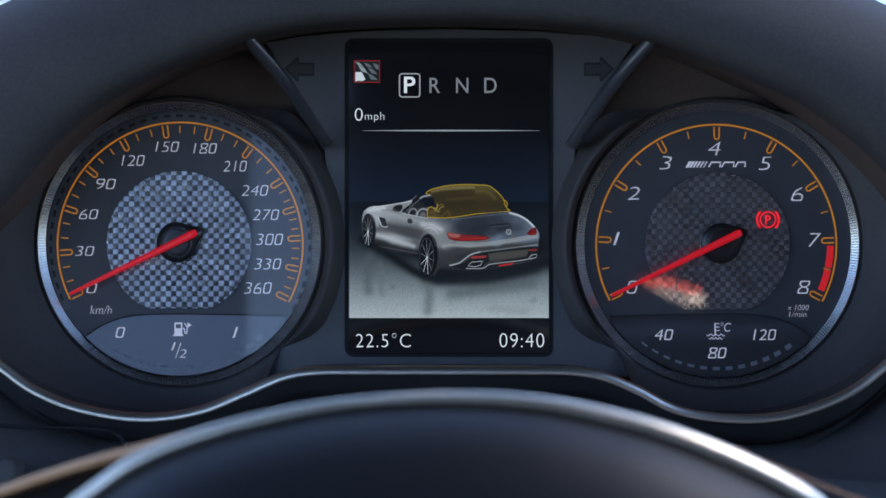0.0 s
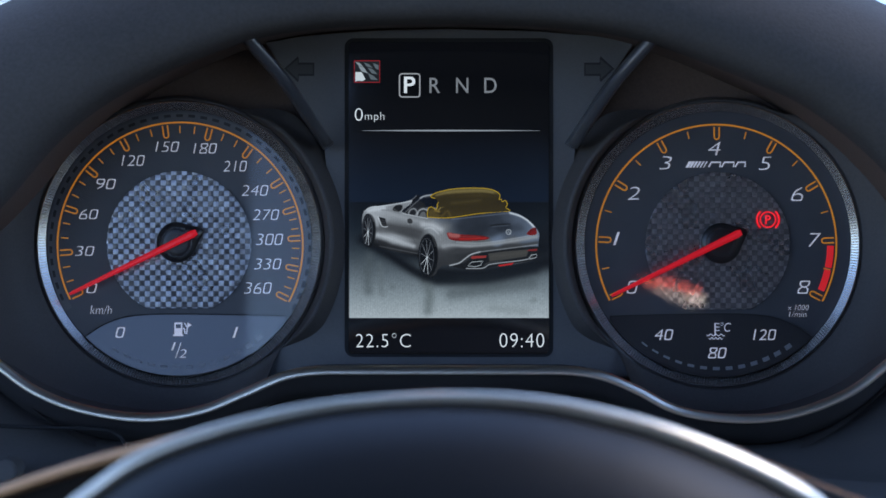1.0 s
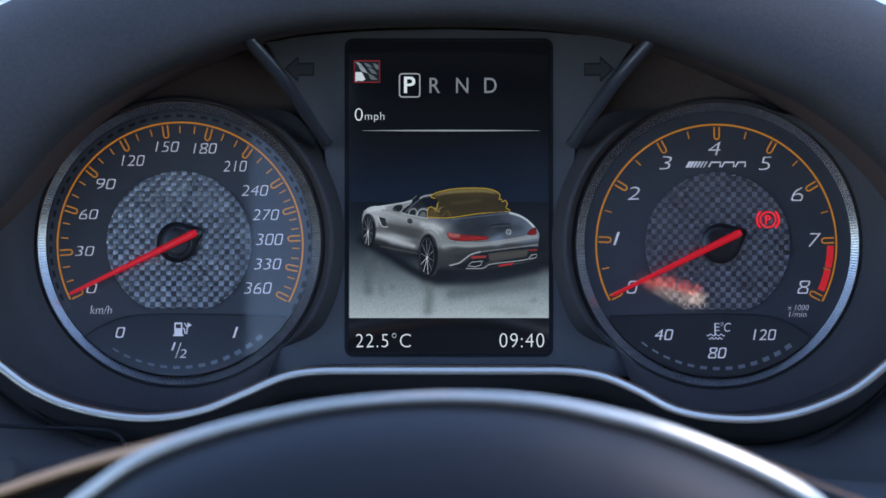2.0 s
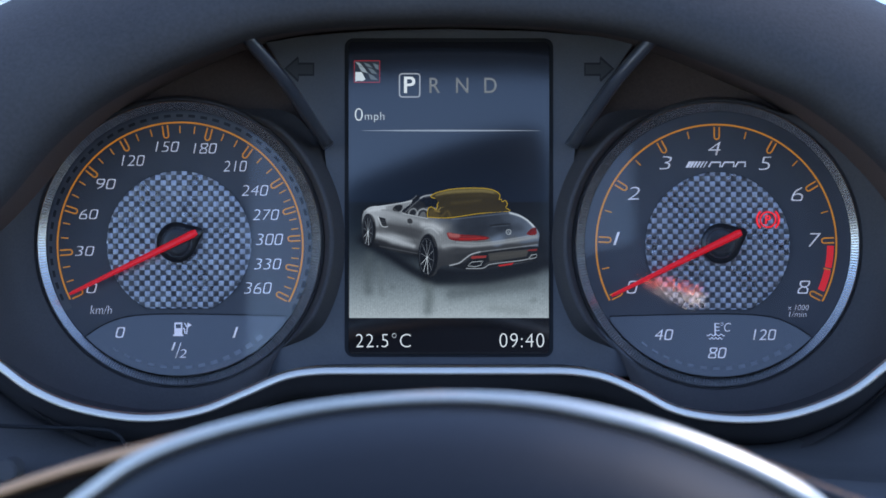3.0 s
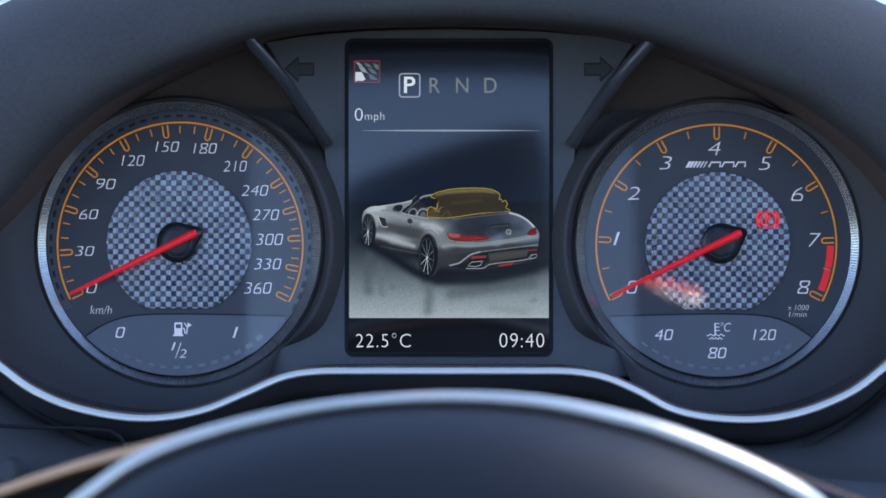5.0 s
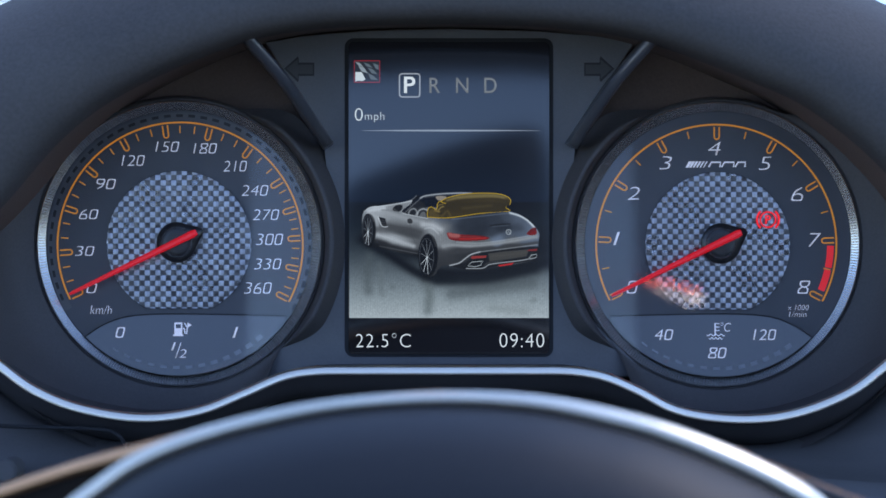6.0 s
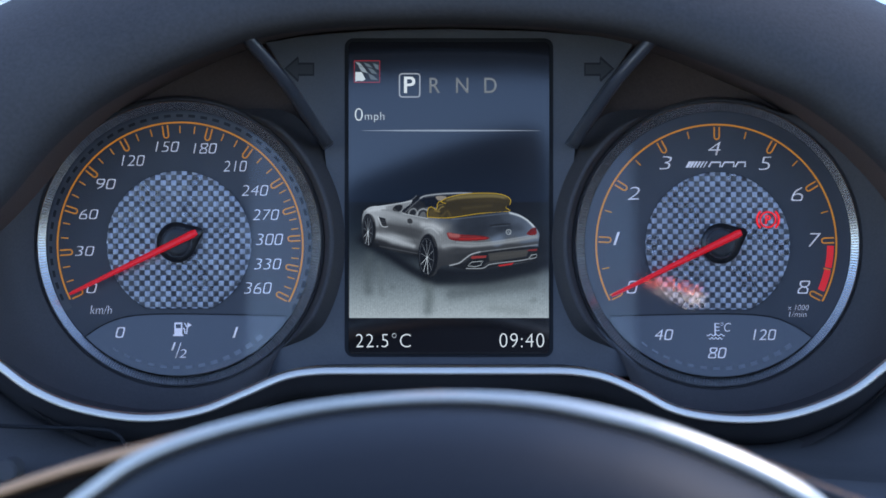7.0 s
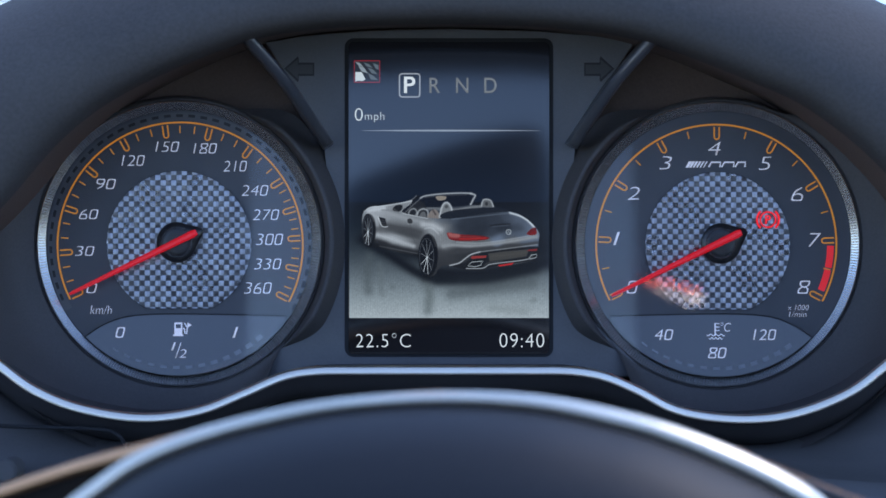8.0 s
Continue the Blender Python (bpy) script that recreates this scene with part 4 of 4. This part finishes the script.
def picture_car(s, z, k):
    """The drawn car on the screen, in flat layers."""
    z0 = z + 3 * k
    picture_inside(s, z0 + k)
    tops = picture_tops(s, z0 + 4 * k, k)
    zb = z0 + 7 * k
    p = Picture(636, 344, 960, 490, 0.6)
    # bonnet, front wing and door
    p.dabs((646, 378, 120), (655, 371, 188), (668, 369, 196), (685, 367, 172), (698, 367, 118), (715, 362, 150), (724, 359, 156))
    p.dabs((662, 380, 172), (668, 392, 150), (668, 405, 96), (680, 379, 172), (692, 378, 152), (700, 385, 158), (715, 389, 146), (730, 392, 134), (745, 391, 146))
    p.dabs((700, 395, 116), (690, 404, 84), (712, 406, 78), (730, 410, 80), (745, 404, 104), (672, 417, 150), (685, 420, 178), (700, 426, 172), (716, 431, 148), (732, 436, 104), spread=6)
    p.dabs((668, 430, 26), (680, 433, 36), (700, 440, 48), (720, 446, 42), (738, 452, 26), spread=5)
    # rear wing
    p.dabs((757, 390, 122), (760, 400, 176), (772, 398, 172), (784, 403, 158), (747, 398, 146), (785, 394, 100), (793, 407, 116), (775, 412, 152), (777, 425, 136), spread=6)
    p.dabs((782, 437, 148), (778, 450, 78), (786, 462, 64), (796, 452, 60), (790, 445, 84), (800, 461, 66), (815, 454, 60), spread=6)
    p.dabs((820, 430, 118), (860, 428, 112), (905, 424, 108), (815, 446, 74), (860, 441, 72), (900, 437, 68), spread=4)
    # boot lid
    cold = (0.91, 1.0, 1.13)
    p.dabs((780, 389, 104), (800, 391, 88), (825, 394, 64), (850, 393, 61), (875, 389, 68), (900, 386, 84), (915, 383, 108), (925, 391, 104), (935, 399, 122), tint=cold, spread=6)
    p.dabs((812, 403, 58), (850, 404, 54), (890, 402, 58), (920, 402, 76), (870, 413, 72), (900, 418, 98), (880, 424, 132), (925, 415, 106), (850, 409, 60), (940, 418, 122), (802, 407, 80), tint=cold, spread=5)
    p.wash(1.22)
    p.brush([(652, 374), (664, 371), (680, 369)], 3.4, 200, 0.7)
    p.brush([(658, 379), (666, 386), (668, 398)], 4.0, 172, 0.6)
    p.brush([(688, 378), (720, 387), (748, 394)], 4.5, 158, 0.6)
    p.brush([(678, 398), (706, 404), (744, 411)], 5.0, 66, 0.75)
    p.brush([(668, 416), (690, 422), (716, 431), (732, 436)], 4.2, 178, 0.8)
    p.brush([(666, 428), (700, 438), (740, 448)], 3.4, 38, 0.85)
    p.brush([(748, 398), (764, 399), (780, 407)], 5.0, 184, 0.75)
    p.brush([(776, 414), (781, 428), (786, 436)], 4.0, 128, 0.6)
    p.brush([(778, 446), (788, 456), (800, 458)], 7.0, 54, 0.7)
    p.brush([(784, 436), (802, 434), (845, 435), (900, 428), (950, 419)], 3.6, 146, 0.9)
    p.brush([(798, 448), (835, 443), (900, 437), (950, 430)], 3.4, 58, 0.9)
    # edges and highlights
    p.brush([(644, 375), (655, 367.5), (675, 365.5), (700, 361.5), (728, 356)], 1.2, 202, 0.7)
    p.brush([(676, 372), (692, 373), (706, 378)], 1.6, 108, 0.45)
    p.brush([(713, 378), (735, 383), (757, 387)], 1.0, 184, 0.65)
    p.brush([(690, 399), (720, 404), (746, 412)], 1.0, 66, 0.35)
    p.brush([(726, 398), (730, 418), (736, 432)], 0.8, 60, 0.4)
    p.brush([(672, 436), (700, 441.5), (738, 449)], 0.9, 96, 0.6)
    p.brush([(752, 405), (764, 404), (776, 414)], 1.4, 196, 0.5)
    p.brush([(902, 377), (920, 382.5), (934, 391), (945, 402)], 1.8, 222, 0.85)
    p.brush([(946, 404), (953, 413)], 1.2, 150, 0.6)
    p.brush([(800, 388.5), (850, 383), (900, 377.5)], 1.2, (98, 106, 118), 0.6)
    p.brush([(868, 399.5), (885, 397.6), (902, 396.6)], 0.9, 20, 0.9)
    p.brush([(872, 401.5), (900, 399)], 0.8, (92, 100, 110), 0.5)
    p.brush([(808, 429), (850, 430.5), (900, 424), (950, 415)], 1.0, 182, 0.5)
    # underside, recess and lower edge
    p.area([(800, 472), (822, 465), (836, 455), (850, 448), (880, 444), (952, 436.5), (953, 455), (940, 462), (905, 468), (870, 474), (845, 479), (822, 478)], 22, 0.97, 2)
    p.area([(864, 449), (890, 445.5), (936, 441.5), (932, 454), (900, 459), (866, 463)], (66, 64, 60), 0.95, 1.6, False)
    p.brush([(870, 454), (900, 451), (930, 447)], 2.6, (76, 73, 68), 0.5)
    p.brush([(796, 470), (812, 466), (822, 459), (834, 450.5), (850, 446)], 1.15, 196, 0.9)
    p.brush([(850, 446), (890, 441), (950, 433.5)], 0.9, 142, 0.8)
    p.brush([(825, 475.5), (854, 475), (866, 468.5), (890, 465), (920, 461.5), (938, 458)], 0.9, 196, 0.85)
    p.brush([(857, 470), (866, 465), (890, 462)], 0.8, 84, 0.7)
    # vent, mirror, handle
    p.area([(670, 384), (682, 387), (684, 400), (677, 400.5)], 20, 0.95, 1, False)
    p.brush([(669, 383.5), (676, 400.5), (686, 401.5)], 0.8, 208)
    for y in (390, 393.5, 397):
        p.brush([(675, y), (681.5, y + 1)], 0.6, 92, 0.7)
    p.area([(695, 372), (698, 366), (704, 363), (712, 364), (711, 371), (705, 375)], 22)
    p.brush([(697, 370), (703, 374)], 0.8, 120, 0.6)
    p.area([(721, 389), (726, 387), (730, 391), (729, 396), (723, 396)], 44, 0.9)
    p.brush([(722, 396.5), (730, 396.5)], 0.7, 160, 0.6)
    # wheel arches with tyre treads
    p.oval((758, 452), 17, 38, 9, 0.97, 3)
    p.brush([(741, 436), (745, 420), (754, 413), (764, 418), (771, 436)], 1.0, 92, 0.55)
    p.oval((653, 408), 12, 29, 12, 0.95, 3)
    p.brush([(643, 388), (648, 380), (656, 381), (661, 392)], 0.9, 130, 0.5)
    shape = sl([(641, 387), (642.5, 378), (648, 371), (657, 366), (673, 364.5), (700, 360.3), (718, 357), (729, 354), (727, 361), (711, 375), (735, 381.5), (757, 385.5), (790, 387.5), (823, 384),
                (863, 377.5), (897, 375), (905, 375.5), (920, 380), (936.5, 391), (946.5, 401), (953, 411), (954.5, 418), (952.5, 430), (953, 440), (951.5, 453), (947, 459), (936, 463)], 3)
    shape += sl([(925, 465.5), (910, 468), (883, 472), (860, 475), (850, 478), (822, 477.5), (800, 471.5), (786, 470), (776, 476), (770, 486), (757, 490), (744, 478), (741, 456), (700, 446), (665, 437), (650, 437), (640, 412)], 3)
    body = p.cells("picture_body", shape, zb, s, "drawn silver car body")
    # lamps
    p = Picture(786, 400, 956, 474, 0.6, (112, 24, 23))
    p.area([(793, 412), (813, 414), (812, 421), (796, 420)], (172, 102, 97), 0.8, 4)
    p.brush([(800, 412.5), (840, 416), (862, 419)], 1.0, (70, 20, 20), 0.8)
    p.brush([(814, 423), (835, 423), (860, 421.5)], 1.4, (176, 38, 32), 0.8)
    p.brush([(815, 419), (850, 420)], 1.0, (148, 58, 54), 0.6)
    p.brush([(936, 413), (942, 407), (948, 406)], 1.6, (84, 20, 22), 0.8)
    for name, q in (("tail_lamp", [(791, 413), (797, 412), (815, 415), (850, 417), (862, 419.5), (866, 421.5), (858, 425), (830, 427), (808, 426.5), (795, 423)]),
                    ("tail_lamp", [(932, 414), (938, 407), (944, 403), (948, 404), (950, 410), (949, 415), (940, 417)])):
        p.cells(name, sm(q, 4), zb + 0.00015, body)
    for q, tone in (([(833, 456), (836, 453.5), (861, 452.5), (860, 456.5), (835, 458.5)], (142, 48, 44)), ([(932, 444.5), (936, 441.8), (951, 440.5), (950, 444.5)], (118, 36, 36)), ([(881, 469.5), (910, 464.8), (906, 468.8), (884, 472)], (176, 34, 34))):
        part("reflector", plate(q, zb + 0.00015, 0.00004), lit("reflector_red", lin(*tone)), body)
    rim = lit("pipe_chrome", lin(160, 164, 166))
    for q in ([(828, 470.5), (835, 464), (855, 462.5), (850, 470), (840, 472.5)], [(936.5, 456.5), (941, 451.5), (950, 450), (949, 456), (939, 458.5)]):
        part("tail_pipe", stroke(q, 1.2, zb + 0.00018, 0.00004, closed=True), rim, body)
    badge = part("badge", stroke([polar((900, 411), 4.3, i * 20) for i in range(18)], 1.1, zb + 0.00018, 0.00004, closed=True), lit("badge_pale", lin(168, 173, 178)), body, "plain round badge")
    part("badge_bar", stroke([(897, 414), (900, 410), (903, 414)], 1.0, zb + 0.00018, 0.00004), lit("badge_grey", lin(150, 155, 160)), badge)
    # wheels
    spoke, pale, grey = lit("spoke_grey", lin(118, 121, 125)), lit("spoke_pale", lin(200, 203, 206)), lit("rim_grey", lin(66, 69, 73))
    for c, rx, ry in (((755, 453.5), 13.2, 33), ((650.5, 408), 9.0, 27)):
        w = part("picture_wheel", plate([(c[0] + rx * 1.13 * math.cos(i * 0.2094), c[1] + ry * 1.1 * math.sin(i * 0.2094)) for i in range(30)], zb + 0.0002, 0.00004), lit("tyre_dark", lin(15, 16, 18)), s, "drawn wheel with thin pale spokes")
        hoop = [(c[0] + rx * 0.95 * math.cos(i * 0.2094), c[1] + ry * 0.95 * math.sin(i * 0.2094)) for i in range(30)]
        part("rim", stroke(hoop, 0.8, zb + 0.00024, 0.00004, closed=True), grey, w)
        for i in range(10):
            a = (i // 2) * 1.2566 + (0.30 if i % 2 else -0.30) - 1.35
            q = lambda f: (c[0] + 1 + rx * f * math.cos(a), c[1] + 2 + ry * f * math.sin(a))
            part("spoke", stroke([q(0.05), q(0.45), q(0.92)], [1.0, 0.75, 0.6], zb + 0.00025, 0.00004), pale if i in (5, 6, 7) else spoke, w)
        part("wheel_nut", disc((c[0] + 1, c[1] + 2), 1.5, zb + 0.00029, 0.00004, 16), pale, w)
    return tops


SCREEN, (TOP_ROOF, TOP_BASE, TOP_FLAP) = screen()


# ---- steering wheel centre ----
def steering_wheel():
    w = thing("steering_wheel", "dark leather steering wheel boss with satin metal trim", "steering wheel")
    z = 0.25
    path = [(60, 960), (120, 905), (170, 868), (240, 820), (330, 781), (450, 746), (600, 717), (784, 705), (950, 714), (1100, 745), (1200, 776), (1300, 817), (1380, 856), (1440, 893), (1500, 950)]
    line = spaced(curve([at(x, y, z) for x, y in path], 8), 90)
    wd = [0.88 + 0.78 * max(0, min(1, (i - 44) / 30)) + 0.45 * max(0, min(1, (34 - i) / 22)) for i in range(90)]
    part("trim", sweep(line, round_profile(0.0026, 0.004, 16), wd), CHROME, w, "bright satin metal trim", True)
    rows = []
    for k, zz in ((0, 0.25), (0.04, 0.256), (0.15, 0.266), (0.35, 0.275), (0.6, 0.28), (1.0, 0.282)):
        rows.append([at(784 + (x - 784) * (1 - 0.6 * k), y + (1250 - y) * k, zz) for x, y in [(p[0], p[1] + 8) for p in path]])
    rows = [curve(r, 5) for r in rows]
    part("airbag_cover", loft(rows, closed=False), AIRBAG, w, "soft dark leather centre pad", True)
    back = [(-220, 960), (-60, 898), (0, 873), (150, 824), (300, 784), (450, 748), (640, 712), (784, 697), (950, 704), (1100, 730), (1250, 774), (1400, 836), (1500, 876), (1600, 912), (1760, 980)]
    line = spaced(curve([at(x, y, 0.215) for x, y in back], 8), 80)
    part("back_ring", sweep(line, round_profile(0.0029, 0.012, 14), [1.0 - 0.94 * max(0, min(1, (i - 30) / 16)) for i in range(80)]), BRONZE, w, "warm toned metal edge behind the boss", True)
    bm = loft([[at(x, y + 12, 0.212) for x, y in back], [at(x, y + 90, 0.20) for x, y in back], [at(784 + (x - 784) * 0.6, y + 500, 0.14) for x, y in back]], closed=False)
    part("back_cover", bm, BLACK, w, "", True)
    cyl = [[Vector((0.05 * math.cos(i * 0.2618), -0.14 + 0.05 * math.sin(i * 0.2618), zz)) for i in range(24)] for zz in (-0.1, 0.2)]
    part("column", loft(cyl), BLACK, w, "", True)


steering_wheel()


def motions():
    u = lambda dx, dy, r=0.0: Matrix.Translation((dx * GRID, -dy * GRID, 0)) @ Matrix.Rotation(radians(r), 4, "Z")
    walk(TOP_ROOF, [(0.0, u(-8, -6)), (0.1, u(-8, -6)), (0.2, u(0, 0)), (5.1, u(0, 0)), (5.4, u(19, 9)), (7.7, u(19, 9)), (7.8, u(0, 62)), (8.0, u(0, 62))])
    walk(TOP_FLAP, [(0.0, u(0, 0)), (0.1, u(0, 0)), (0.2, u(-64, 64)), (8.0, u(-64, 64))])
    walk(TOP_BASE, [(0.0, u(0, 0)), (7.7, u(0, 0)), (7.8, u(0, 48)), (8.0, u(0, 48))])
    walk(TOP_FRONT, [(0.0, pose(0, 0, 0)), (0.6, pose(0, -0.05, 0)), (1.5, pose(0, -0.4, 0.02)), (2.2, pose(0, -1.2, 0.04)), (2.6, pose(0, -1.58, 0.03)), (2.9, pose(0, -1.62, -0.48)), (8.0, pose(0, -1.62, -0.50))])
    walk(TOP_REAR, [(0.0, pose(0, 0, 0)), (2.6, pose(0, 0, 0)), (2.8, pose(0, 0, 0, 30, -6)), (3.0, pose(0, 0, 0, 50, -15)), (3.5, pose(0, 0, 0, 66, -12)), (4.3, pose(0, 0, 0, 90)), (8.0, pose(0, 0, 0, 92))])


motions()
